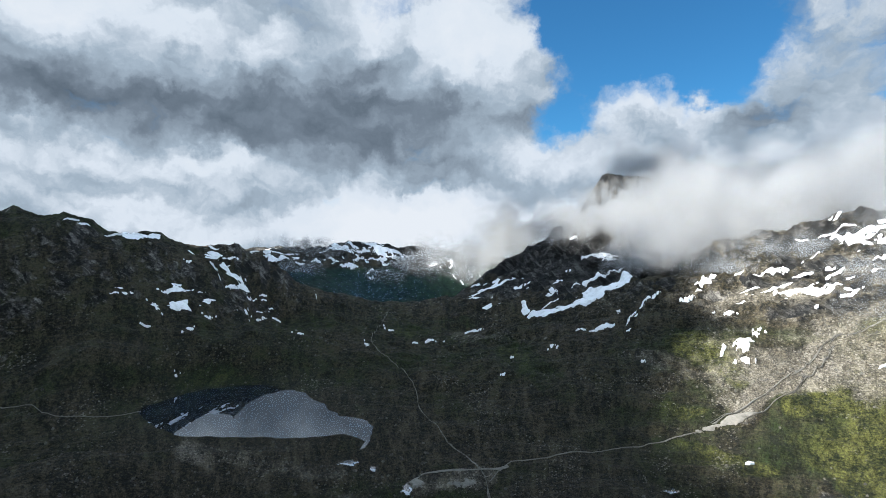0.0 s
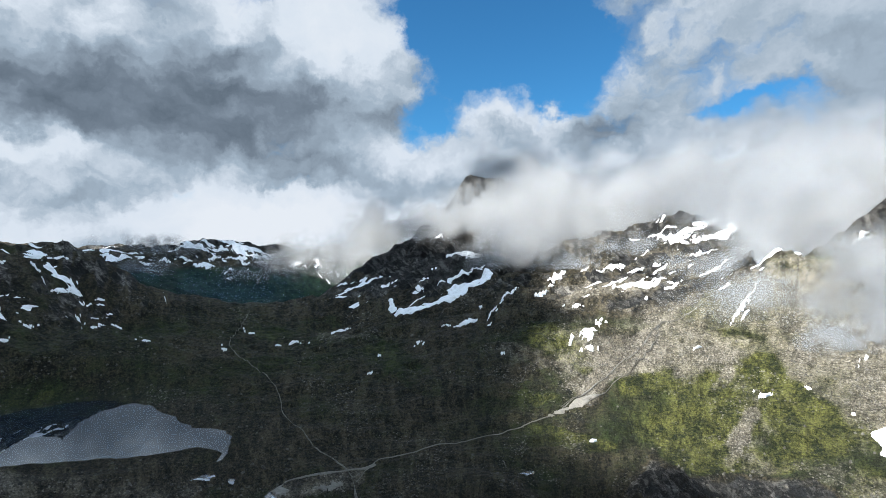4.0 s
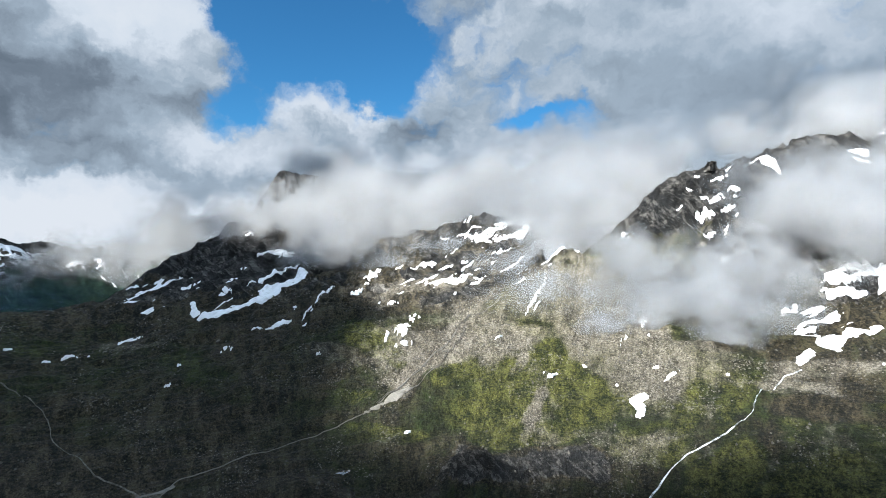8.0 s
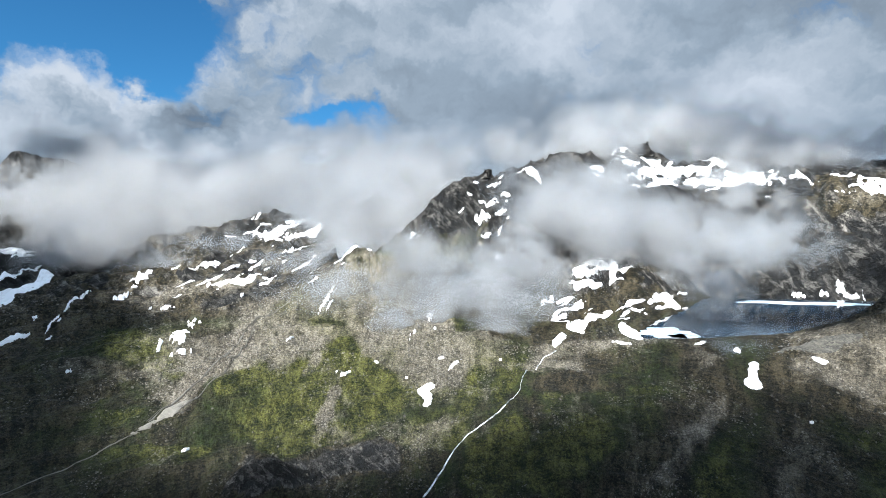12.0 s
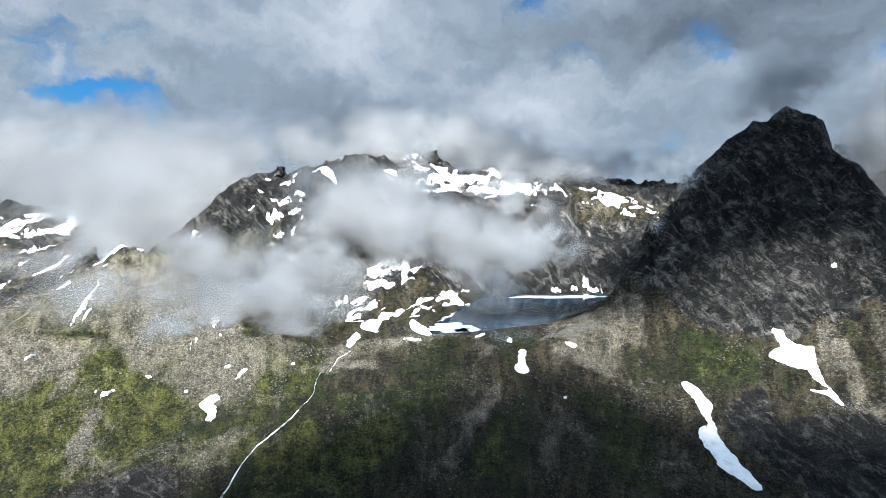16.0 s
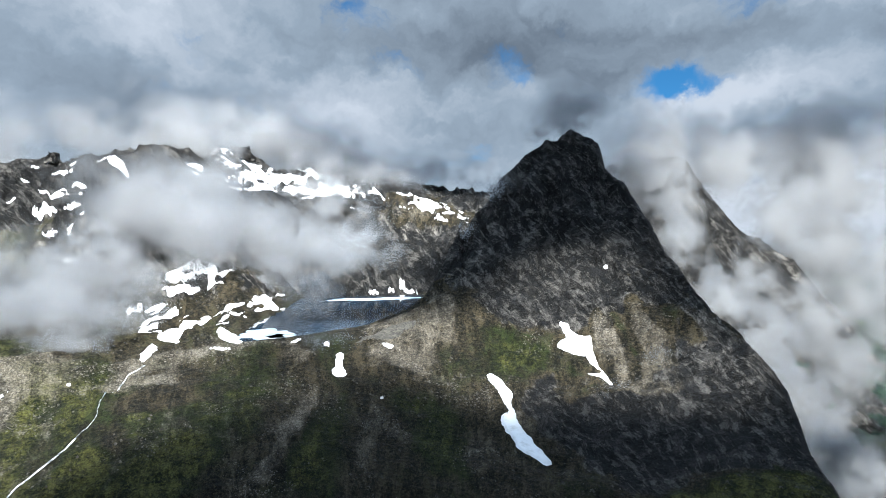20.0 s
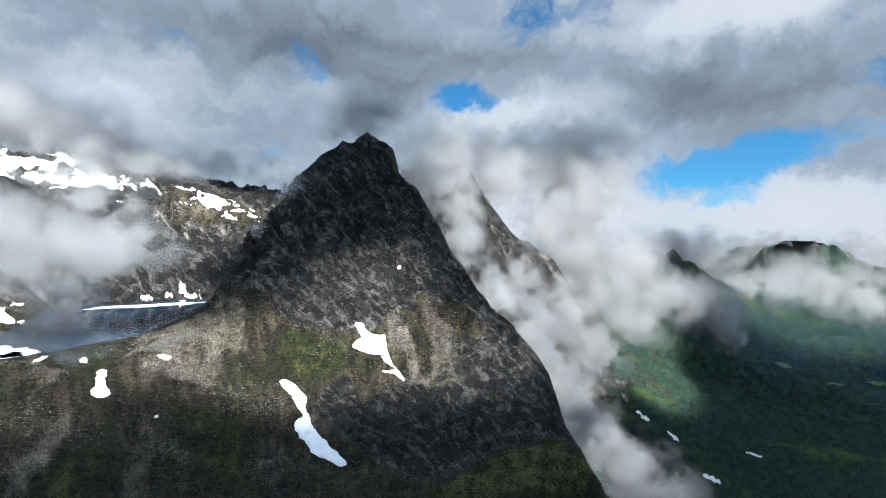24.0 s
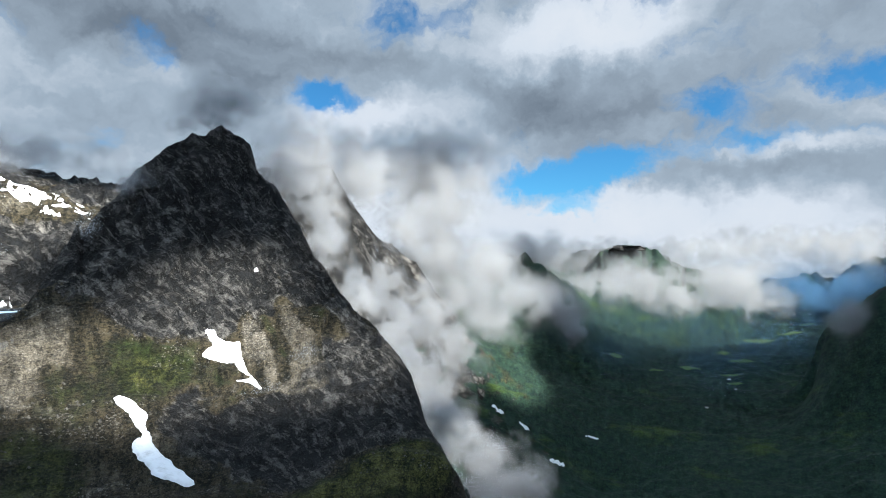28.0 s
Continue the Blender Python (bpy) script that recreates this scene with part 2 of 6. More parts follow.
    heath = n.mix(n.ramp(n.math("ADD", grain, n.math("MULTIPLY", n.math("SUBTRACT", runs, 0.5), 1.0)), 0.34, 0.7), n.rgb((0.005, 0.0052, 0.0036)), n.rgb((0.054, 0.045, 0.027)))
    green = n.mix(n.ramp(n.math("MULTIPLY_ADD", grassy, 0.4, n.math("MULTIPLY_ADD", broad, 0.6, n.math("MULTIPLY", runs, 0.5))), 0.62, 0.9), heath, lush)
    loose = n.math("ADD", n.math("MULTIPLY_ADD", stony, 0.3, n.math("MULTIPLY", other, 0.6)), n.math("MULTIPLY_ADD", runs, 0.3, n.math("MULTIPLY", spots, 0.25)))
    low = n.mix(n.ramp(loose, 0.68, 0.95, 0.0, 0.9), green, scree)
    low = n.mix(n.ramp(n.math("ADD", n.math("MULTIPLY", pick, 0.55), n.math("MULTIPLY_ADD", other, 0.7, n.math("MULTIPLY", stony, 0.08))), 0.9, 0.96, 0.0, 0.5), low, n.rgb((0.2, 0.187, 0.165)))
    steep = n.math("ADD", n.ramp(up, 0.9, 0.6, 0.0, 0.5), n.math("ADD", n.math("MULTIPLY", bare, 0.7), n.math("MULTIPLY", n.math("SUBTRACT", crag, 0.5), 0.7)))
    steep = n.math("SUBTRACT", n.math("SUBTRACT", steep, n.math("MULTIPLY", grassy, 0.45)), n.math("MULTIPLY", stony, 0.4))
    colour = n.mix(n.ramp(steep, 0.18, 0.5), low, rock)
    # woods: dark bluish tone, with haze partly painted into the colour
    trees = n.mix(n.ramp(n.noise(at, 0.12, 6, 0.75), 0.32, 0.7), n.rgb((0.004, 0.012, 0.012)), n.rgb((0.020, 0.042, 0.024)))
    trees = n.mix(n.ramp(n.noise(n.vec("MULTIPLY", at, (0.6, 1.4, 1)), 0.016, 7, 0.65), 0.55, 0.72), trees, n.rgb((0.036, 0.062, 0.014)))
    colour = n.mix(n.ramp(n.math("ADD", wooded, n.math("MULTIPLY", n.math("SUBTRACT", spots, 0.5), 0.9)), 0.3, 0.65), colour, trees)
    # thin dark lines down the slope: relief shade painted into the colour
    colour = n.scaled(colour, n.ramp(n.math("ABSOLUTE", n.math("SUBTRACT", runs, 0.5)), 0.0, 0.03, 0.6, 1.0))
    colour = n.scaled(colour, n.ramp(n.noise(at, 0.4, 4, 0.85), 0.32, 0.7, 0.5, 1.7, False))
    relief = n.math("MULTIPLY_ADD", crag, 13.0, n.math("MULTIPLY_ADD", joint, 9.0, n.math("MULTIPLY_ADD", crack, 3.6, n.math("MULTIPLY_ADD", chips, 2.2, n.math("MULTIPLY_ADD", grain, 1.6, n.math("MULTIPLY", stone.outputs["Distance"], -0.4))))))
    bump = n.put("ShaderNodeBump", Strength=1.0, Distance=1.0, Height=relief)
    b = n.put("ShaderNodeBsdfPrincipled", Base_Color=colour, Roughness=0.92, Normal=bump.outputs[0])
    b.inputs["Specular IOR Level"].default_value = 0.15
    n.put("ShaderNodeOutputMaterial", Surface=b.outputs[0])


def snow(n):
    at = n.put("ShaderNodeNewGeometry").outputs["Position"]
    dirt = n.noise(at, 0.08, 8, 0.68)
    colour = n.mix(n.ramp(dirt, 0.45, 0.75), n.rgb((0.86, 0.87, 0.88)), n.rgb((0.6, 0.6, 0.58)))
    bump = n.put("ShaderNodeBump", Strength=0.4, Distance=1.0, Height=n.noise(at, 0.15, 5))
    b = n.put("ShaderNodeBsdfPrincipled", Base_Color=colour, Roughness=0.7, Normal=bump.outputs[0])
    n.put("ShaderNodeOutputMaterial", Surface=b.outputs[0])


def lake_water(n):
    b = n.put("ShaderNodeBsdfPrincipled", Base_Color=(0.006, 0.014, 0.024, 1), Roughness=0.0, IOR=3.0)
    n.put("ShaderNodeOutputMaterial", Surface=b.outputs[0])


def deep_water(n):
    b = n.put("ShaderNodeBsdfPrincipled", Base_Color=(0.008, 0.026, 0.05, 1), Roughness=0.0, IOR=1.33)
    b.inputs["Specular IOR Level"].default_value = 0.12
    n.put("ShaderNodeOutputMaterial", Surface=b.outputs[0])


# gaps set so the sun reaches chosen ground: x, y, half widths, weight
DECK_GAPS = (
    (-3253, 17, 170, 150, 0.90),
    (-2610, 660, 350, 300, 0.80),
    (-3386, -146, 180, 160, 1.60),
    (-3154, -115, 200, 170, 1.40),
    (-3258, 105, 180, 170, 1.50),
    (-2847, -61, 270, 220, 1.40),
    (-2849, 112, 180, 180, 1.30),
    (-3264, -267, 130, 110, 0.90),
    (-2833, 482, 300, 250, 1.30),
    (-1930, -132, 600, 600, 1.00),
    (-978, -726, 340, 320, 1.50),
    (-1883, 1134, 500, 400, 1.40),
    (-2397, 553, 320, 300, 1.30),
    (-2782, 1395, 330, 260, 1.20),
    (-2425, -1776, 420, 380, 1.50),
    (-1743, -2106, 500, 400, 1.40),
    (-1739, -4135, 900, 700, 1.00),
    (-2531, -4999, 700, 500, 0.80),
    (-3242, -509, 260, 200, 0.40),
    (-2926, -928, 200, 160, 0.65),
    (-3003, -681, 200, 150, 0.30),
    (-3137, -1061, 150, 160, 0.75),
    (-2640, -1030, 180, 145, 0.55),
    (-2629, -2668, 250, 200, 0.60),
    (-2772, -128, 320, 260, 0.80),
    (-1963, -405, 320, 280, 0.50),
    (-3025, -1754, 200, 200, 0.60),
    (-3299, -1796, 200, 200, 0.40),
    (-2511, -2622, 300, 240, 0.45),
    (-1826, -2679, 450, 350, 1.20),
    (-1082, -744, 280, 260, 1.30),
    (-3300, 3650, 900, 600, 0.75),
    (-1400, -1450, 330, 280, 0.45),
    (-800, 50, 700, 400, 0.80),
    (-2820, -680, 150, 130, 0.40),
    (-3173, -822, 110, 60, 0.35),
)


def deck(n):
    """An unseen cloud layer added to shade the land; sun passes its gaps, its tint cools the shade."""
    at = n.put("ShaderNodeNewGeometry").outputs["Position"]
    bend = n.scaled(n.vec("SUBTRACT", n.put("ShaderNodeTexNoise", Vector=at, Scale=0.0022, Detail=5.0).outputs["Color"], (0.5, 0.5, 0.5)), 260.0)
    x, y, z = n.put("ShaderNodeSeparateXYZ", i0=n.vec("ADD", at, bend)).outputs
    total = None
    for gx, gy, rx, ry, weight in DECK_GAPS:
        dx = n.math("DIVIDE", n.math("SUBTRACT", x, gx), rx)
        dy = n.math("DIVIDE", n.math("SUBTRACT", y, gy), ry)
        d2 = n.math("MULTIPLY_ADD", dx, dx, n.math("MULTIPLY", dy, dy))
        g = n.math("MULTIPLY", n.math("EXPONENT", n.math("MULTIPLY", d2, -0.8)), weight)
        total = g if total is None else n.math("ADD", total, g)
    thick = n.ramp(n.math("SUBTRACT", n.math("MULTIPLY_ADD", n.noise(at, 0.003, 5), 0.25, 0.5), total), -0.1, 0.42, 0.0, 0.98)
    body = n.put("ShaderNodeMixShader", i0=0.75, i1=n.put("ShaderNodeBsdfDiffuse", Color=(0.9, 0.9, 0.9, 1)).outputs[0], i2=n.put("ShaderNodeBsdfTranslucent", Color=(0.55, 0.63, 0.735, 1)).outputs[0])
    mixed = n.put("ShaderNodeMixShader", i0=thick, i1=n.put("ShaderNodeBsdfTransparent").outputs[0], i2=body.outputs[0])
    n.put("ShaderNodeOutputMaterial", Surface=mixed.outputs[0])


DEEP = material("deep_lake_water", deep_water)
LAND, SNOW, WATER, DECK = material("mountain_ground", land), material("old_snow", snow), material("lake_water", lake_water), material("shade_deck", deck)

# ---- the land ----
# crest, foot and shelf lines of the landforms, x, y, z in metres
LANDFORMS = {
    'near_floor': ((-298, 363, 36), (-206, 406, 17), (-83, 432, 5), (39, 438, 2), (157, 411, 15), (270, 360, 38)),
    'lake_front': ((-320, 460, 31), (-253, 499, 22), (-160, 537, 8)),
    'meadow': ((-559, 680, 7), (-460, 691, 25), (-389, 767, 21), (-197, 837, 4)),
    'range_foot': ((-643, 782, 43), (-510, 766, 62), (-442, 870, 58), (-295, 989, 52), (-143, 1312, 20)),
    'lip_slope': ((-153, 887, 4), (-22, 880, 5), (45, 1189, 12), (-33, 1300, 8)),
    'lower_valley': ((-527, 2239, -84), (-389, 2571, -104), (-208, 3093, -137), (-15, 3500, -163)),
    'dark_range': ((-897, 1088, 279), (-800, 1050, 274), (-718, 1060, 268), (-704, 1117, 246), (-657, 1191, 237), (-620, 1299, 213), (-550, 1417, 222), (-530, 1467, 196), (-503, 1686, 124), (-516, 2190, 10), (-449, 2459, -81)),
    'range_shelf': ((-697, 915, 180), (-586, 954, 149), (-523, 1098, 130), (-471, 1233, 109), (-465, 975, 86), (-414, 1295, 50)),
    'far_range': ((-1430, 3843, 149), (-1240, 4013, 205), (-1068, 4165, 127), (-879, 4311, 215), (-734, 4389, 261), (-484, 4424, 225), (-206, 4445, 187), (122, 4448, 159), (308, 4439, 10), (539, 4417, 57)),
    'far_foot': ((-909, 3276, 8), (-539, 3559, -64), (-98, 3899, -131), (235, 3993, -130)),
    'fog_peak_ridge': ((-85, 2248, -69), (-4, 2200, -17), (104, 2147, 59), (236, 2137, 170), (342, 2173, 219), (462, 2182, 291), (522, 2199, 396), (595, 2211, 482), (664, 2202, 520), (786, 2193, 507), (883, 2178, 477), (910, 2167, 359), (973, 2139, 261), (1124, 2006, 234)),
    'snow_ramp': ((58, 1449, -11), (205, 1486, 53), (354, 1560, 111), (556, 1659, 136), (730, 1700, 151)),
    'slope_mid': ((25, 1100, 0), (211, 1131, 22), (366, 1174, 54), (533, 1240, 93), (709, 1265, 107), (861, 1167, 130), (884, 994, 137)),
    'slope_low': ((18, 800, -5), (161, 784, 11), (310, 866, 33), (432, 902, 47), (531, 823, 50), (582, 725, 59), (642, 630, 58)),
    'gully_mouth': ((160, 599, -6), (247, 612, 0), (311, 616, 4), (427, 677, 27), (536, 760, 49)),
    'sun_slope': ((346, 490, 2), (485, 505, 25), (418, 395, 7), (533, 389, 27), (767, 560, 67), (689, 407, 51), (616, 311, 47)),
    'front_foot': ((177, 414, 0), (298, 343, 6), (380, 250, 20), (427, 197, 39)),
    'snow_dome': ((1004, 1554, 247), (1097, 1551, 287), (1237, 1571, 357), (1282, 1469, 317), (1261, 1284, 242), (1154, 1109, 189)),
    'tiny_peak': ((1536, 2518, 430), (1651, 2505, 634), (1745, 2440, 447)),
    'saddle': ((1190, 2479, 198), (1320, 2355, 212), (1709, 2218, 240), (1680, 1851, 209), (1429, 1400, 176)),
    'dome_back': ((1248, 1155, 146), (1417, 1110, 205), (1540, 1026, 290)),
    'peak_back': ((1446, -105, 58), (1490, -175, 95), (1556, -272, 152), (1628, -416, 252), (1627, -559, 291), (1556, -684, 221), (1465, -759, 118)),
    'rock_dome': ((879, 861, 167), (948, 845, 204), (1040, 829, 255), (1139, 814, 338), (1214, 794, 388), (1293, 760, 397), (1319, 755, 434), (1365, 735, 443)),
    'rock_dome_face': ((821, 732, 95), (929, 728, 158), (1039, 730, 215), (1078, 592, 159), (965, 486, 90), (909, 545, 87)),
    'dome_crest': ((1357, 748, 438), (1506, 675, 460), (1840, 646, 514), (2299, 688, 626), (2432, 577, 633), (2542, 547, 557), (2727, 356, 602), (2798, 112, 601)),
    'snow_basin': ((1139, 627, 147), (1133, 479, 111), (1435, 437, 186), (1387, 422, 110), (983, 368, 69), (1853, 419, 242), (2182, 284, 339), (2356, 456, 441)),
    'lip': ((591, 357, 31), (662, 330, 31), (774, 327, 51), (808, 264, 52), (849, 164, 56), (896, 80, 65), (990, 10, 72), (1089, -50, 92), (1194, -120, 133)),
    'lake_head': ((1971, 339, 46), (1995, 138, 50), (1959, -53, 67), (1914, -158, 82)),
    'cirque_base': ((2034, 328, 117), (2048, 81, 120), (2015, -148, 144), (1935, -245, 148)),
    'cirque_crest': ((2329, 70, 411), (2350, -41, 442), (2377, -119, 461), (2370, -216, 425), (2346, -398, 391)),
    'peak_left': ((1215, -115, 137), (1251, -146, 186), (1278, -179, 231), (1305, -200, 294), (1326, -255, 342), (1340, -284, 387), (1347, -341, 435), (1352, -401, 482), (1349, -427, 489), (1355, -457, 526)),
    'peak_right': ((1355, -457, 526), (1343, -477, 504), (1317, -518, 478), (1289, -520, 418), (1237, -566, 360), (1175, -579, 286), (1080, -588, 204), (937, -576, 129), (790, -545, 74), (658, -506, 41), (564, -463, 16), (486, -416, 1), (385, -364, -8)),
    'peak_face': ((1249, -428, 366), (1148, -382, 239), (1044, -313, 145), (951, -275, 89), (997, -415, 145), (909, -484, 106)),
    'peak_skirt': ((916, -161, 60), (794, -205, 33), (831, -288, 46), (729, -305, 20), (861, -402, 93), (613, -378, 22), (510, -353, 3), (618, -306, 7)),
    'spur': ((960, -12, 72), (828, 55, 56), (878, -57, 55), (710, 1, 34), (715, -86, 23), (664, -145, 14)),
    'front_slope': ((533, 88, 40), (550, 14, 22), (524, -79, 6), (512, -156, -9), (473, -260, -13), (451, 62, 31), (453, -47, 9), (419, -177, -3), (380, -294, -5)),
    'back_of_peak': ((1570, -773, 76), (1422, -836, -54), (1234, -853, -168), (942, -743, -226), (666, -605, -187)),
    'cliff_ridge': ((1822, -939, 529), (1796, -1049, 513), (1807, -1108, 430), (1821, -1198, 322), (1820, -1323, 221), (1824, -1400, 151), (1928, -1591, 181), (1963, -1705, 54), (1948, -1870, -84), (1891, -1997, -206)),
    'cliff_foot': ((1627, -1075, -179), (1508, -1237, -331), (1400, -1400, -402), (1278, -1539, -463), (1112, -1602, -527)),
    'green_slope': ((1782, -2028, -245), (1701, -2160, -334), (1589, -2366, -409), (1470, -1769, -385), (1284, -1848, -472)),
    'valley_floor': ((1053, -1677, -590), (1081, -2143, -516), (1094, -2740, -451), (1163, -3301, -394), (1269, -4004, -309), (1215, -4540, -186), (975, -4700, -130), (647, -1839, -522), (371, -1914, -437), (646, -2415, -443), (714, -3017, -368)),
    'valley_wall': ((2363, -2304, 130), (2175, -2613, 221), (2054, -2772, 127), (1954, -2904, -6), (1891, -3063, -153)),
    'wall_foot': ((1820, -2385, -228), (1732, -2809, -289), (1624, -3213, -315), (1522, -3807, -283)),
    'flat_top': ((2884, -3189, 112), (2612, -3416, 135), (2367, -3590, 201), (2226, -3679, 294), (2120, -3741, 316), (1925, -3845, 317), (1824, -3949, 218), (1684, -4011, 54), (1565, -4219, -113), (1386, -4491, -164)),
    'blue_far': ((1487, -4564, -80), (1310, -4618, 57), (1139, -4663, 105), (911, -4713, 144), (702, -4748, 227)),
    'right_wall': ((691, -2919, -208), (589, -2840, -100), (495, -2756, -2), (395, -2671, 121)),
    'right_wall_foot': ((563, -2538, -315), (378, -2269, -349), (279, -1879, -398)),
    'under': ((0, 120, 0), (120, 0, 10), (0, -100, 10), (-120, 0, 0), (0, 300, 2), (212, 212, 3), (300, 0, 5), (-193, 230, 0), (253, -212, -20)),
    'brink': ((333, -345, -60), (190, -329, -40), (29, -329, -20), (-113, -310, 0)),
    'brink_foot': ((516, -737, -420), (207, -773, -450), (-139, -788, -430)),
    'floor_back': ((581, -1597, -520), (148, -1694, -520), (-192, -2192, -500), (105, -2998, -300)),
    'right_wall_crest': ((329, -2680, 300), (0, -2600, 420), (-621, -2318, 480), (-1319, -1884, 450)),
    'behind': ((-536, -450, 10), (-1299, -750, 150), (-1966, -1377, 380), (-2318, -621, 350), (-2291, 200, 330), (-1559, 900, 340), (-1071, 1189, 300)),
    'meadow_back': ((-886, -156, 15), (-752, 274, 5), (-575, 482, 0), (-300, 520, 0)),
    'outer': ((-3085, 3677, 300), (-4157, 2400, 400), (-4800, 0, 400), (-3677, -3085, 400), (-1242, -4636, 400), (3085, 3677, 500), (3932, 2753, 500), (4636, 1242, 500), (4782, -418, 400), (4450, -1798, 100), (1255, -4685, 60), (169, -4847, 150)),
}

LAKE_SHORES = {
    'tarn': (0.0, ((-385, 686), (-305, 598), (-218, 589), (-162, 589), (-111, 593), (-91, 579), (-95, 547), (-81, 555), (-75, 587), (-83, 629), (-103, 658), (-140, 678), (-174, 737), (-208, 780), (-281, 820), (-352, 789), (-382, 722))),
    'cirque_lake': (60.0, ((853, 229), (903, 155), (981, 87), (1062, 32), (1267, -35), (1531, -98), (1748, -147), (1723, -15), (1666, 149), (1613, 243), (1271, 239), (1097, 248), (945, 239))),
}


def smooth_ring(points, step=14.0):
    """A closed rounded outline through the points."""
    p = np.array(points, float)
    out = []
    for i in range(len(p)):
        a, b, c, d = p[i - 1], p[i], p[(i + 1) % len(p)], p[(i + 2) % len(p)]
        for k in range(max(2, int(np.hypot(*(c - b)) / step))):
            t = k / max(2, int(np.hypot(*(c - b)) / step))
            out.append(0.5 * (2 * b + (c - a) * t + (2 * a - 5 * b + 4 * c - d) * t * t + (3 * b - a - 3 * c + d) * t ** 3))
    return np.array(out)


def ring_distance(ring, x, y):
    """Distance to the outline, negative inside."""
    best, inside = np.full(x.shape, 1e9), np.zeros(x.shape, bool)
    for (ax, ay), (bx, by) in zip(ring, np.roll(ring, -1, 0)):
        dx, dy = bx - ax, by - ay
        t = np.clip(((x - ax) * dx + (y - ay) * dy) / (dx * dx + dy * dy + 1e-9), 0, 1)
        best = np.minimum(best, np.hypot(x - ax - t * dx, y - ay - t * dy))
        crosses = (ay > y) != (by > y)
        inside ^= crosses & (x < dx * (y - ay) / (dy if abs(dy) > 1e-9 else 1e-9) + ax)
    return np.where(inside, -best, best)


def lattice(ix, iy, seed):
    h = (ix * 374761393 + iy * 668265263 + seed * 974634777) & 0xFFFFFFFF
    h = ((h ^ (h >> 13)) * 1274126177) & 0xFFFFFFFF
    return ((h ^ (h >> 16)) & 0xFFFF) / 65535.0


def value_noise(x, y, seed):
    ix, iy = np.floor(x).astype(np.int64), np.floor(y).astype(np.int64)
    fx, fy = x - ix, y - iy
    fx, fy = fx * fx * (3 - 2 * fx), fy * fy * (3 - 2 * fy)
    a, b = lattice(ix, iy, seed), lattice(ix + 1, iy, seed)
    c, d = lattice(ix, iy + 1, seed), lattice(ix + 1, iy + 1, seed)
    return (a + (b - a) * fx) * (1 - fy) + (c + (d - c) * fx) * fy - 0.5


def fractal(x, y, size, octaves, seed, ridged=False):
    total, gain = np.zeros(x.shape), 1.0
    for k in range(octaves):
        v = value_noise((x * 0.8 + y * 0.6) / size + 17 * k, (y * 0.8 - x * 0.6) / size - 9 * k, seed + k)
        total += gain * (0.15 - np.abs(v) if ridged else v)
        size, gain = size / 2.03, gain * 0.52
    return total


knots = []
for line in LANDFORMS.values():
    pts = np.array(line, float)
    for a, b in zip(pts[:-1], pts[1:]):
        steps = max(1, int(np.hypot(*(b - a)[:2]) / (70 if np.hypot(*a[:2]) < 1700 else 140)))
        if np.hypot(*(b - a)[:2]) > 900:
            steps = 1
        knots += [a + (b - a) * k / steps for k in range(steps)]
    knots.append(pts[-1])
knots = np.array(knots)
near = np.hypot(knots[:, None, 0] - knots[None, :, 0], knots[:, None, 1] - knots[None, :, 1])
solve = np.ones((len(knots) + 1, len(knots) + 1))
solve[:-1, :-1], solve[-1, -1] = -np.sqrt(near ** 2 + 15.0 ** 2) + np.eye(len(knots)) * 1.0, 0
weights = np.linalg.solve(solve, np.append(knots[:, 2], 0))


def bare_land(x, y):
    z = np.empty(x.size)
    xf, yf = x.ravel().astype(np.float32), y.ravel().astype(np.float32)
    kx, ky, kw = (v.astype(np.float32) for v in (knots[:, 0], knots[:, 1], weights[:-1]))
    for i in range(0, x.size, 20000):
        dx, dy = xf[i:i + 20000, None] - kx, yf[i:i + 20000, None] - ky
        dx *= dx
        dy *= dy
        dx += dy
        dx += 225.0
        z[i:i + 20000] = weights[-1] - np.sqrt(dx) @ kw
    return z.reshape(x.shape)


# summits with ribs and gullies: x, y, reach, ribs, depth
RIBBED = (
    (1355, -457, 700, 3.5, 34),
    (687, 2195, 600, 3.0, 40),
    (1813, -1059, 700, 3.5, 45),
    (1328, 760, 350, 3.0, 22),
)
RINGS = {k: (z, smooth_ring(p)) for k, (z, p) in LAKE_SHORES.items()}


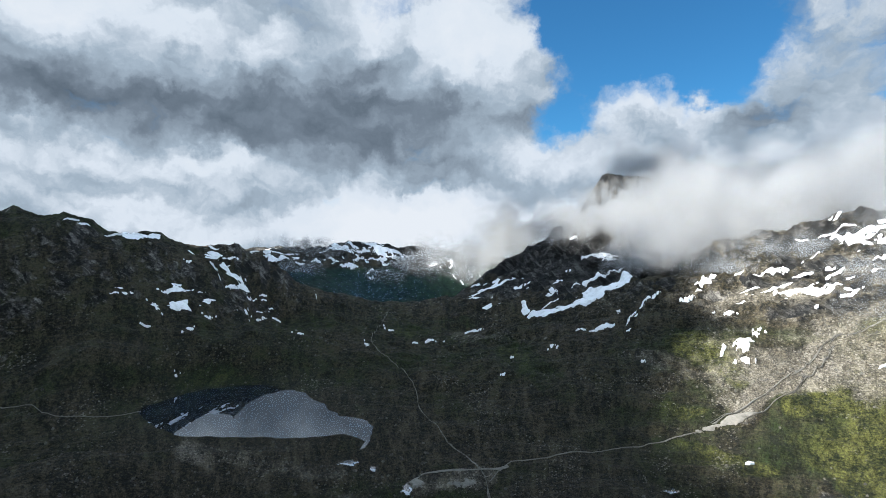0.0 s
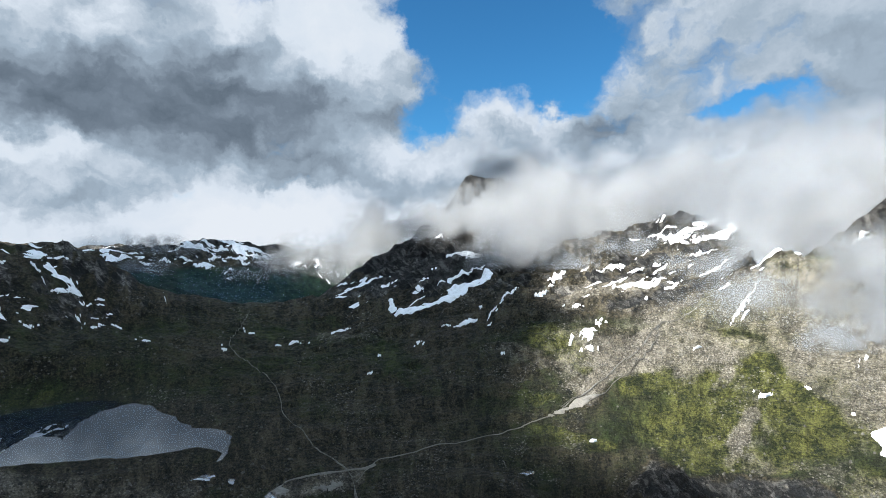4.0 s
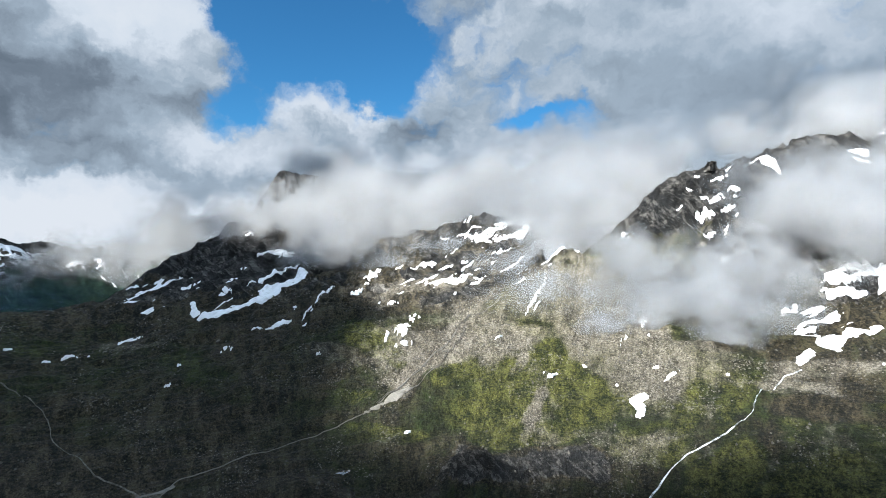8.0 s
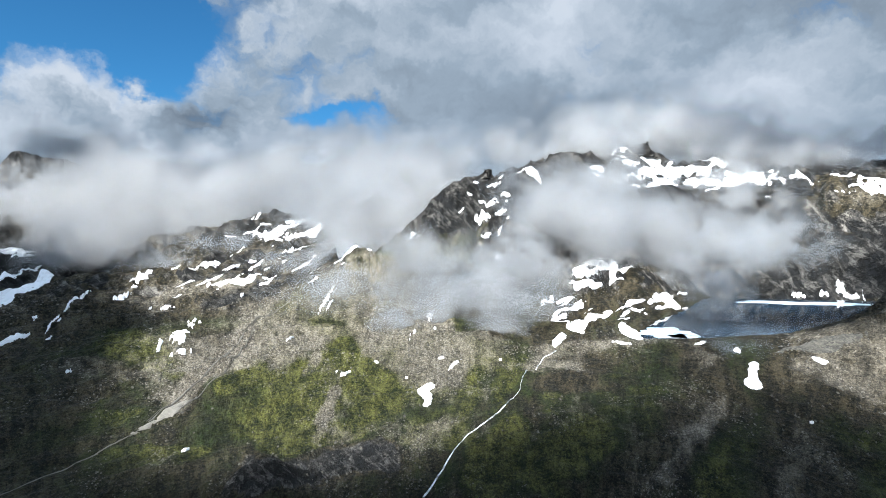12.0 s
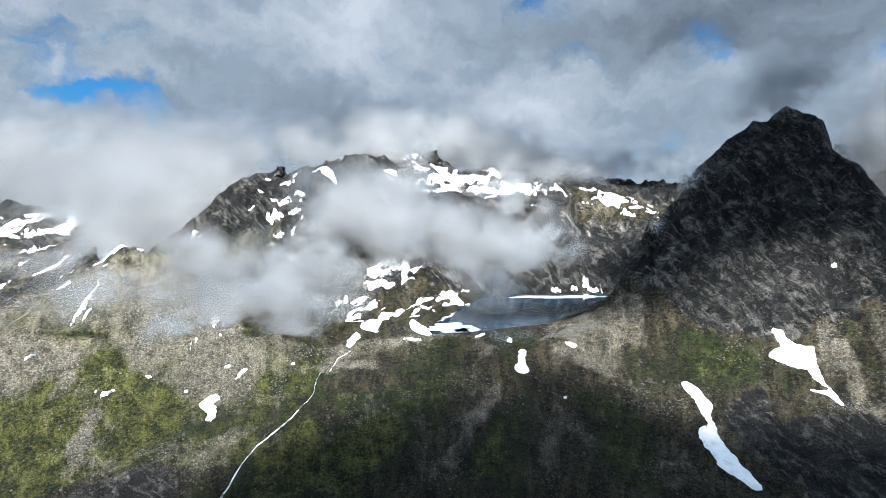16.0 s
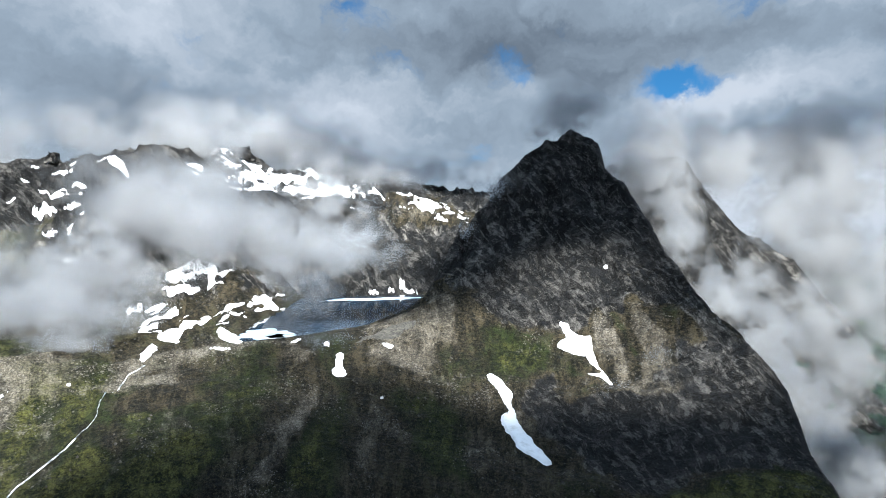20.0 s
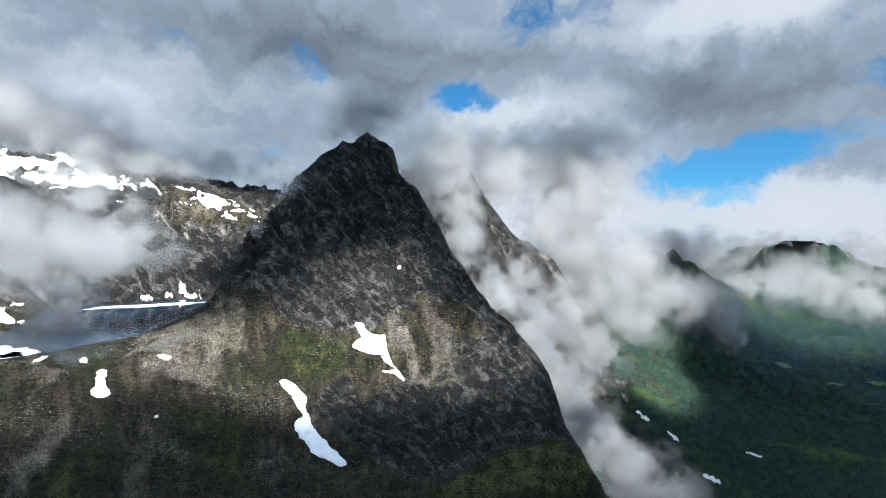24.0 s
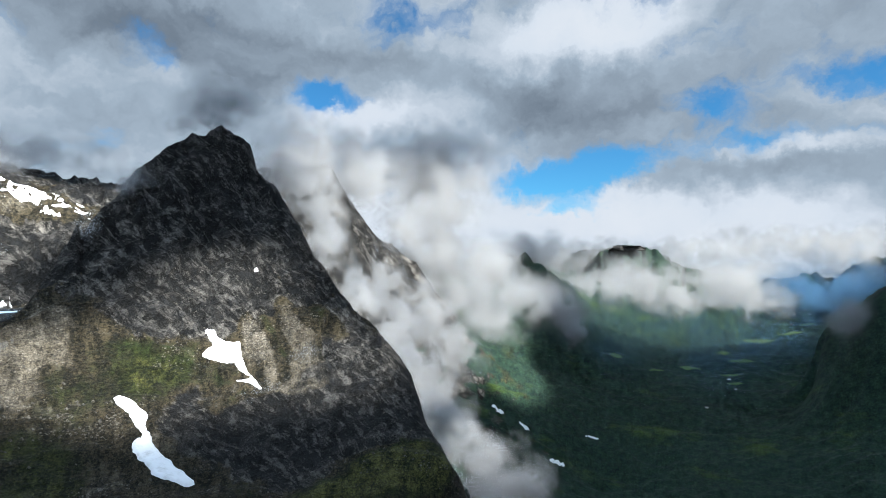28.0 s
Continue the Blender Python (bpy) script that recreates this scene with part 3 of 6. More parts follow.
def carved_land(x, y):
    """Height of the ground with its gullies, crags and lake beds."""
    z = bare_land(x, y)
    r = np.hypot(x, y)
    rough = np.clip((z + 60) / 240, 0.28, 1.0) * np.clip(r / 900, 0.55, 1.6) * np.clip((np.arctan2(x, y) + 0.5) / 0.6, 0.35, 1.0)
    far = np.clip((r - 1900) / 1500, 0, 1)
    z = z + rough * (fractal(x, y, 190, 3, 3, True) * (34 + 60 * far) + fractal(x, y, 70, 5, 11, True) * 30) + far * fractal(x, y, 420, 3, 5, True) * 80 * np.clip((z + 150) / 200, 0, 1)
    for sx, sy, reach, ribs, deep in RIBBED:
        d, turn = np.hypot(x - sx, y - sy), np.arctan2(y - sy, x - sx)
        turn = turn + fractal(x, y, 150, 3, 33) * 0.25
        gully = np.abs(value_noise(np.cos(turn) * ribs + 5, np.sin(turn) * ribs + d / 420, 77)) * 2 + np.abs(value_noise(np.cos(turn) * ribs * 2.3, np.sin(turn) * ribs * 2.3 + d / 200, 78))
        z = z + (0.4 - gully) * deep * np.clip(d / 160, 0, 1) * np.clip(1.4 - d / reach, 0, 1)
    z = z + fractal(x, y, 34, 4, 23) * 5.0 * np.clip(r / 600, 0.5, 2.0)
    for level, ring in RINGS.values():
        lo, hi = ring.min(0) - 120, ring.max(0) + 120
        m = (x > lo[0]) & (x < hi[0]) & (y > lo[1]) & (y < hi[1])
        d = ring_distance(ring, x[m], y[m]) + fractal(x[m], y[m], 30, 3, 41) * 9
        ease = np.clip(d / 110, 0, 1)
        ease = ease * ease * (3 - 2 * ease)
        bank = (level + 0.3 + np.maximum(d, 0) * 0.03) * (1 - ease) + z[m] * ease
        z[m] = np.where(d < 0, level - 0.3 + np.maximum(d, -30) * 0.3, np.where(d < 110, bank, z[m]))
    return z


# one sheet of rings round the hovering place, finer where the land is near
STEP = 0.13
FINE = np.arange(-48, 180, STEP)
heads = np.radians(np.concatenate([FINE, np.arange(180, 312, 1.5)]))
near_rows = 380 * 1.0046 ** np.arange(0, 320)
radii = np.concatenate([np.linspace(0, 380, 24)[:-1], near_rows, near_rows[-1] * 1.0068 ** np.arange(1, 180)])
radii = radii[radii < 4960]
HH, RR = np.meshgrid(heads, radii, indexing="ij")
GX, GY = RR * np.sin(HH), RR * np.cos(HH)
GZ = carved_land(GX, GY)

# skylines the land is bent to fit from the camera: nearest and farthest range of the crest, then bearing and height in
# degrees
CRESTS = (
    (800, 2300, ((-39.5, 3.7), (-38.0, 3.8), (-36.5, 3.35), (-34.5, 3.45), (-33.1, 2.9), (-32.2, 2.1), (-30.2, 1.95), (-28.4, 2.1), (-27.0, 1.5), (-25.0, 0.5), (-24.0, 0.75), (-22.2, 0.95), (-20.9, 1.1), (-19.9, 0.25), (-17.7, -0.9), (-16.1, -2.05), (-14.4, -3.6))),
    (3200, 4950, ((-19.6, 0.2), (-17.7, 0.75), (-15.2, 0.35), (-13.7, -0.35), (-11.6, 1.0), (-10.0, 1.5), (-8.3, 1.05), (-6.6, 0.95), (-4.9, 0.5), (-2.6, -0.1), (-0.3, -0.1), (2.1, -1.0), (3.9, -2.4))),
    (1900, 2500, ((0.4, -5.3), (2.1, -3.95), (4.3, -2.25), (6.6, -0.5), (8.9, 0.65), (12.5, 1.9), (13.7, 3.4), (15.2, 5.75), (16.4, 7.95), (17.3, 8.15), (19.7, 7.7), (22.1, 6.95), (22.7, 5.2))),
    (1000, 2000, ((44.0, -4.0), (46.9, -1.65), (48.6, 0.1), (51.1, 2.1), (52.4, 3.2), (54.0, 5.15), (55.6, 6.45), (56.7, 7.25), (58.7, 7.65), (59.6, 7.9), (61.1, 7.8), (62.5, 8.3), (64.3, 8.6), (66.5, 8.6))),
    (2100, 2600, ((88.3, 8.1), (89.9, 6.35), (91.5, 6.45), (93.7, 5.95), (95.2, 5.45), (97.7, 5.35), (99.9, 4.8))),
    (330, 1520, ((97.8, 0.3), (98.8, 2.9), (99.5, 4.3), (101.0, 5.5), (101.5, 7.0), (102.3, 7.9), (103.9, 9.45), (105.5, 10.85), (106.8, 11.55), (107.7, 11.55), (108.5, 12.25), (109.4, 12.9), (110.0, 12.6), (110.7, 11.95), (111.6, 11.7), (112.2, 11.0), (112.6, 9.7), (112.8, 8.8), (113.6, 7.95), (114.9, 6.95), (115.3, 6.0), (116.4, 4.4), (117.2, 3.0), (118.0, 1.35), (118.6, 0.15), (120.4, -2.2), (122.8, -5.45), (125.2, -7.45), (127.0, -9.45), (128.8, -11.9), (129.6, -14.1), (130.5, -17.0), (132.2, -19.25), (133.7, -21.6), (136.0, -27.0), (141.0, -32.0))),
    (2300, 4700, ((141.4, -1.5), (144.9, -1.05), (146.5, -0.6), (148.5, 1.3), (152.1, 1.55), (153.9, 1.35), (155.2, -0.3), (159.2, -1.35), (161.0, -1.8))),
    (2300, 3200, ((166.7, -6.5), (167.9, -5.2), (169.4, -3.65), (170.7, -2.4), (171.6, -1.7), (176.0, 1.5))),
)
for lo_r, hi_r, crest in CRESTS:
    line = np.array(crest)
    cols = np.where((np.degrees(heads) >= line[0, 0]) & (np.degrees(heads) <= line[-1, 0]))[0]
    rows = np.where((radii > lo_r) & (radii < hi_r))[0]
    turn_ = np.degrees(heads[cols])
    want = np.tan(np.radians(np.interp(turn_, line[:, 0], line[:, 1]) + fractal(turn_ * 10, turn_ * 0, 11, 4, 19) * 0.5))
    fade = np.clip(np.minimum(turn_ - turn_[0], turn_[-1] - turn_) / 1.2, 0, 1)
    for again in range(4):
        part_z = GZ[np.ix_(cols, rows)]
        top = ((part_z - EYE.z) / radii[rows]).argmax(1)
        top = np.array([int(np.median(top[max(0, i - 9):i + 10])) for i in range(len(cols))])
        reach = np.convolve(np.pad(radii[rows][top], 14, mode="edge"), np.ones(29) / 29, mode="valid")
        local = np.abs(np.log(radii[rows][None, :] / reach[:, None])) < 0.05
        best_z = np.where(local, (part_z - EYE.z) / radii[rows], -9).max(1)
        lift_ = np.clip((want - best_z) * reach, -120, 120) * fade
        GZ[np.ix_(cols, rows)] += lift_[:, None] * np.exp(-(np.log(radii[rows][None, :] / reach[:, None]) / 0.1) ** 2)

# grain coordinates fitted to the camera's view: bearing and height angle from the hovering place
VIEW_GRAIN = np.stack([HH * 800, 800 * np.arctan2(GZ - EYE.z, np.maximum(RR, 60)) + 130 * np.log(np.maximum(RR, 60) / 500), GZ * 0], -1).astype(np.float32)


def ground_z(x, y):
    """Height of the built sheet at any place."""
    r, a = np.hypot(x, y), np.degrees(np.arctan2(x, y))
    a = np.where(a < -48, a + 360, a)
    fi = np.interp(np.radians(a), heads, np.arange(len(heads)))
    fj = np.interp(r, radii, np.arange(len(radii)))
    i, j = np.minimum(fi.astype(int), len(heads) - 2), np.minimum(fj.astype(int), len(radii) - 2)
    u, v = fi - i, fj - j
    return (GZ[i, j] * (1 - u) + GZ[i + 1, j] * u) * (1 - v) + (GZ[i, j + 1] * (1 - u) + GZ[i + 1, j + 1] * u) * v


# which landform each spot belongs to: name, label, centre places
REGIONS = (
    ("ground", "open alpine valley floor of heath, moss and stones", "structure", ((217, 506, ""), (-226, 446, ""), (-88, 996, ""), (-418, 682, ""), (377, 297, ""), (480, -8, ""), (438, -241, ""), (0, 0, ""), (-700, -200, ""), (-1500, 300, ""), (-1800, -900, ""),)),
    ("sunlit_mountainside", "broad mountain slope with moss, scree and snow streaks", "", ((519, 735, "gully_slope"), (357, 1146, "shaded_flank"), (545, 515, "mossy_slope"), (981, 1388, "upper_slope"), (1282, 1469, "snowy_knoll"),)),
    ("rocky_dome", "grey rock dome with snow patches under low cloud", "", ((1171, 767, "rock_crown"), (909, 545, "lower_slope"), (1439, 700, "rock_crown"), (1151, 487, "snow_basin"),)),
    ("cirque_wall", "rock wall with snow above the cirque lake", "", ((2297, -126, "headwall"), (2553, 494, "glacier_shelf"), (982, 190, "lake_basin"), (1499, 59, "lake_basin"), (2092, 187, "headwall"),)),
    ("pyramid_peak", "steep dark pyramid peak with scree and snow at its foot", "", ((1326, -449, "summit_block"), (1102, -330, "rock_face"), (811, -390, "scree_slope"), (757, -523, "outer_ridge"), (785, -154, "mossy_foot"), (900, -12, "stony_shoulder"),)),
    ("cloudy_peak", "dark rocky peak half hidden in cloud with long snow ramps", "", ((656, 2100, "summit_block"), (209, 1888, "long_ridge"), (323, 1567, "snow_ramp"), (1656, 2502, "hidden_top"),)),
    ("dark_ridge", "long dark mountain ridge in cloud shadow with snow patches", "", ((-876, 1218, "broad_back"), (-748, 1471, "middle_top"), (-646, 1840, "long_spur"), (-654, 1066, "lower_slope"), (-538, 2288, "long_spur"),)),
    ("far_range", "distant snow-flecked mountain range", "", ((-1144, 3833, "snowy_top"), (-600, 4258, "main_top"), (72, 4299, "cloudy_shoulder"),)),
    ("cliff_mountain", "steep dark cliffs wrapped in drifting cloud", "", ((1875, -1151, "cliff_wall"), (1857, -1520, "cliff_foot"), (1749, -1991, "green_spur"),)),
    ("valley_mountain", "forested valley wall with ragged cloud along its crest", "", ((2092, -2680, "near_crest"), (2020, -3568, "flat_top"), (1726, -3829, "wooded_foot"), (2579, -2512, "near_crest"),)),
    ("valley_floor", "deep green valley floor with woods and fields", "structure", ((1038, -2600, ""), (1163, -3301, ""), (1238, -4013, ""), (799, -1779, ""), (436, -1901, ""),)),
    ("shadowed_valley_wall", "dark valley wall in deep shade", "", ((435, -2614, "steep_side"), (-300, -2500, "steep_side"), (150, -2650, "steep_side"),)),
    ("blue_hills", "far blue hills beyond the valley mouth", "", ((911, -4713, "long_back"), (1323, -4666, "long_back"),)),
)
PIECES = [(k, part_) for k, row in enumerate(REGIONS) for part_ in dict.fromkeys(p[2] for p in row[3])]
seeds = [(x, y, PIECES.index((k, part_))) for k, row in enumerate(REGIONS) for x, y, part_ in row[3]]
mi, mj = np.meshgrid(np.arange(len(heads)), np.arange(len(radii) - 1), indexing="ij")
ni = (mi + 1) % len(heads)
cx, cy = GX[mi, mj], GY[mi, mj]
wob = fractal(cx, cy, 120, 3, 71) * 120
best, owner = np.full(cx.shape, 1e12), np.zeros(cx.shape, int)
for sx, sy, k in seeds:
    d = np.hypot(cx + wob - sx, cy - wob - sy)
    owner = np.where(d < best, k, owner)
    best = np.minimum(best, d)

# what covers the ground: moss, loose stones, bare rock, also used to paint sun and shade
dzr = np.gradient(GZ, axis=1) / np.gradient(RR, axis=1)
dza = np.gradient(GZ, axis=0) / np.maximum(np.gradient(HH, axis=0) * RR, 0.1)
tilt = np.hypot(dzr, dza)
moss = np.clip(0.5 - (GZ + 20) / 400, 0, 1) * np.clip(1.25 - tilt, 0, 1)
loose = np.clip(fractal(GX, GY, 160, 3, 51) * 1.2 + 0.15, 0, 1) * np.clip(1.2 - tilt, 0, 1)
bare = np.clip((GZ - 60) / 300, 0, 1) * np.clip(0.4 + tilt, 0, 1)
wooded = np.clip((-25 - GZ) / 70, 0, 1) * np.clip(1.9 - tilt, 0, 1)
wooded = np.maximum(wooded, np.clip((2.9 - np.abs(HH - 2.45) * 3.2), 0, 1) * np.clip((RR - 2500) / 300, 0, 1) * np.clip((190 - GZ) / 160, 0, 0.8))
# spots of moss, loose stones, rock, some only to lighten sunlit or darken shaded ground: x, y, radius, amounts
SPOTS = (
    (-377, 567, 180, -0.3, 0.0, 0.0),
    (-123, 637, 200, -0.3, 0.0, 0.0),
    (1746, -2041, 220, 0.6, -0.3, -0.6),
    (1394, -1991, 160, 0.4, 0.0, 0.0),
    (1414, -1588, 45, -0.5, 0.6, 0.5),
    (1313, -1621, 45, -0.5, 0.6, 0.5),
    (1193, -1620, 40, -0.5, 0.6, 0.5),
    (1510, -1511, 110, -0.3, 0.3, 0.7),
    (1821, -2596, 90, 0.5, -0.1, -0.2),
    # sunlit top of the cirque wall painted as pale stones
    (2333, -151, 150, 0.1, 0.5, -3.0),
    (423, -344, 60, 0.9, -0.6, -0.6),
    (861, 740, 150, 0.5, 0.2, -0.6),
    (739, 724, 120, 0.4, 0.2, -0.4),
    (646, 2066, 300, -0.4, -0.3, 0.8),
    (564, 648, 150, 0.0, 0.2, 0.0),
    (517, 471, 150, 0.0, 0.2, 0.0),
    (1812, -1192, 260, -0.5, -0.3, 0.8),
    (1742, -1367, 200, -0.3, -0.3, 0.6),
    (511, 637, 120, 0.7, 0.2, -0.3),
    (548, 472, 130, 0.5, 0.2, -0.3),
    (689, 485, 150, 0.4, 0.3, -0.3),
    (604, 895, 130, 0.4, 0.2, -0.2),
    (724, 831, 160, 0.3, 0.2, -0.2),
    (904, 806, 140, 0.5, 0.1, -0.3),
    (460, 910, 90, 0.5, 0.1, -0.2),
    (-384, 756, 250, -0.2, -0.4, 0.0),
    (88, 804, 250, -0.1, -0.4, 0.0),
    (13, 789, 200, -0.1, -0.3, 0.0),
    # shadowed lower cirque wall painted as dark rock
    (2127, -57, 260, -0.5, -0.3, 0.7),
    (968, -53, 90, -0.3, 0.7, -0.2),
    (815, -381, 60, -0.2, 0.5, -0.5),
    (667, -421, 70, 0.1, -0.6, 0.6),
    (561, 426, 120, 0.5, -0.2, -0.3),
    (596, 545, 130, 0.3, -0.1, -0.2),
    (921, -19, 110, -0.2, 0.6, -0.3),
    (457, 432, 60, -0.2, 0.4, -0.3),
    (613, 499, 60, -0.2, 0.4, -0.3),
    (721, 433, 100, -0.1, 0.4, -0.3),
    (403, 514, 60, 0.9, -0.6, -0.3),
    (556, 589, 60, 0.9, -0.6, -0.3),
    (315, 468, 50, -0.2, 0.3, 0.0),
    (426, -308, 45, 1.0, -1.0, -0.8),
    (823, -106, 60, 0.7, -0.5, 0.0),
    (996, -256, 70, -0.3, 0.0, 0.7),
    (651, -402, 90, -0.5, 0.2, 0.7),
    (517, -399, 60, -0.5, 0.2, 0.8),
    (590, -205, 60, -0.5, 0.2, 0.7),
    (1032, -429, 90, -0.5, 0.0, 0.7),
    (509, 808, 90, -0.3, 0.4, 0.3),
    (804, 1138, 200, -0.5, 0.3, 0.5),
    (398, 1756, 300, -0.4, 0.1, 0.6),
    (-191, 475, 70, -0.3, 0.7, 0.2),
    (-803, 1308, 350, 0.3, -0.4, -0.3),
    (-850, 1117, 250, 0.3, -0.4, -0.3),
    (-653, 1618, 200, 0.2, -0.4, -0.2),
    (554, -8, 160, 0.0, 0.3, 0.0),
    (454, 105, 160, -0.1, 0.1, 0.0),
    (489, -115, 120, -0.1, 0.3, 0.1),
    (834, 717, 120, -0.2, 0.3, 0.3),
)
uneven = 1 + 2.2 * fractal(GX, GY, 90, 4, 29) + 1.6 * fractal(GX, GY, 240, 3, 31)
for sx, sy, reach, dm, ds, dr in SPOTS:
    g = np.exp(-((GX - sx) ** 2 + (GY - sy) ** 2) / reach ** 2 * np.maximum(uneven, 0.25))
    moss, loose, bare = moss + dm * g, loose + ds * g, bare + dr * g
    wooded = wooded - 0.7 * max(dm, ds, dr, 0) * g * np.where(RR > 1600, 0.45, 1.0)
# strips of cover drawn to fit the camera's view, by bearing and height in degrees: both ends, their half widths, then
# moss, loose stones, rock
COVER_STRIPS = (
    (112.2, -6.1, 114.4, -12.1, 0.7, 2.4, -1, 1, -1.2),
    (115.5, -4.6, 118.6, -11.6, 0.9, 2.7, -1, 1, -1.2),
    (113.4, -5.7, 116.2, -9.9, 0.5, 0.7, 0.55, -1.2, -1),
    (118.8, -5.6, 121.3, -7.9, 0.8, 1.3, 0.44, -0.5, -0.8),
    (109.5, -13.7, 112.9, -12.8, 1.7, 1.7, 0.44, -0.4, -0.7),
    (99.7, -7.8, 104.2, -11, 2.4, 2.4, 0.28, -0.3, -0.5),
    (111.9, -1.2, 114.3, -2.2, 1.1, 1.3, -0.5, 0.9, -1),
    (94.5, -5.9, 92.7, -11.5, 3.3, 4.5, -0.5, 0.8, -0.5),
    (104.2, -16.6, 109, -20.3, 0.7, 1.5, -0.6, 0.8, -0.6),
    (107.4, -16, 119.3, -18.1, 3.6, 4.8, -0.7, -0.3, 0.9),
    (114.8, -13.6, 123.3, -16.4, 3.6, 4.8, -0.7, -0.3, 0.8),
    (123, -21.7, 130.6, -20.2, 2.1, 1.7, 0.66, -0.6, -1.2),
    (122.3, -9.9, 128.2, -16.4, 4.2, 3.6, -0.7, -0.2, 0.9),
    (104.7, -3.1, 116.2, -1.7, 4.2, 4.2, -0.5, -0.2, 0.8),
    (81.4, -21.5, 83.8, -14.5, 1.5, 0.9, 0.4, -0.3, 0),
    (91.6, -14.9, 96.9, -20.1, 1.8, 2.4, 0.4, -0.3, 0),
    (77.9, -21.4, 82.6, -14.5, 1.1, 0.8, -0.4, 0.6, 0),
    (86.8, -24.1, 89.2, -16.1, 1.3, 0.8, -0.4, 0.5, 0),
    (65.5, -22.3, 70.9, -18.9, 1.8, 1.8, 0.5, -0.3, 0),
    (40.9, -12.9, 38.6, -18.3, 1.7, 2.5, 1, -0.7, -0.5),
    (44.5, -10.7, 48.1, -14.8, 1.3, 2.5, 1, -0.7, -0.5),
    (32.9, -13.1, 36.3, -12.1, 1.1, 1.1, 0.8, -0.5, -0.4),
    (39.7, -17.3, 41.5, -19, 1.4, 1.4, 0.8, -0.5, -0.4),
    (24, -8.6, 28.6, -11.1, 1.5, 1.1, 0.6, -0.3, -0.3),
    (42.1, -11.2, 39.8, -15.1, 0.6, 0.8, -0.5, 0.9, -0.5),
    (43.9, -14.7, 40.9, -20, 0.6, 1.3, -0.5, 0.9, -0.5),
    (31.8, -11.3, 29.1, -14.3, 0.7, 1, -0.5, 0.8, -0.5),
    (50.5, -7.2, 55.3, -11.9, 3.6, 3, -0.2, 0.7, -0.5),
    (39.8, -5.9, 32.9, -11.4, 1.4, 1.4, -0.5, 1, -0.3),
    (48.1, -9.6, 51.7, -11.9, 1.8, 1.8, -0.2, 0.6, -0.4),
    (36.3, -21.8, 49.3, -20.8, 1.8, 1.7, -0.8, -0.6, 1),
    (31.9, -5.7, 38.6, -4.1, 1.3, 1.3, -0.5, 0, 0.7),
    (60, -23.1, 62.9, -18.2, 2.4, 1.5, 0.7, -0.6, 0),
    (67.9, -19.9, 75.7, -16.9, 2.4, 2.4, 0.4, -0.2, 0),
    (-36.3, -10.5, -22.3, -11.7, 1.1, 1.1, 0.24, -0.6, -0.5),
    (6.9, -10.1, 12.8, -14.4, 1.3, 1.5, 0.3, -0.4, -0.2),
    (-5, -8.4, 2.8, -7.2, 0.7, 0.8, 0.3, -0.4, -0.2),
    (-25.4, -18.4, -10.9, -21.6, 1.3, 1.2, -0.4, 0.9, 0.2),
    (-2.6, -23, 4.6, -22.2, 1.1, 1.1, -0.4, 0.9, 0.1),
    (-35.6, -17.5, -29.2, -19.7, 1.8, 1.8, 0.1, -0.3, 0),
    # cirque wall paler above, darker below: its sun and shadow painted as cover
    (91, 4.1, 98.7, 3.1, 1.6, 1.3, 0.1, 0.7, -1.2),
    (92.1, -1, 97.2, 0.6, 2.4, 2.4, -0.5, -0.5, 1),
    (54.8, 2.9, 60.1, 6.4, 2.4, 2.4, -0.4, -0.2, 0.8),
    (48.1, -2.4, 50.5, -6, 2.4, 2.7, 0.5, 0.3, -0.5),
    (137.2, -11.3, 143, -13.9, 1.2, 1.1, 0.5, -0.3, -1),
    (138.8, -9.2, 141.2, -11.1, 1, 1, 1, -0.6, -1),
    (137.3, -16, 143.1, -19.5, 0.5, 0.5, -0.8, 1, 0.3),
    (149, -9.5, 151, -9.8, 1, 0.7, 1, -0.5, -0.5),
)
BEAR, RISE = np.degrees(HH), np.degrees(np.arctan2(GZ - EYE.z, np.maximum(RR, 60)))
RISE[:, radii < 330] = -40
edge_ = fractal(VIEW_GRAIN[..., 0], VIEW_GRAIN[..., 1], 34, 5, 43)
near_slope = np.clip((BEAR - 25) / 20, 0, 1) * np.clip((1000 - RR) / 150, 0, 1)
run_ = fractal(VIEW_GRAIN[..., 0] + 60 * fractal(VIEW_GRAIN[..., 0], VIEW_GRAIN[..., 1], 120, 3, 88), VIEW_GRAIN[..., 1] * 0.3, 55, 5, 84)
moss, loose = moss + near_slope * (run_ * 0.8 + 0.02), loose - near_slope * (run_ * 0.7 - 0.08)
moss = moss + 0.3 * np.clip((14 - BEAR) / 18, 0, 1) * np.clip((1500 - RR) / 500, 0, 1)
# fewer pale stones on shaded ground, more on the sunlit slope: painted light
loose = loose - 0.35 * np.clip((8 - BEAR) / 14, 0, 1) - 0.46 * np.clip((BEAR - 60) / 10, 0, 1)
loose = loose + 0.34 * np.clip(np.minimum(BEAR - 16, 62 - BEAR) / 8, 0, 1) * np.clip((RISE + 15) / 4, 0, 1)
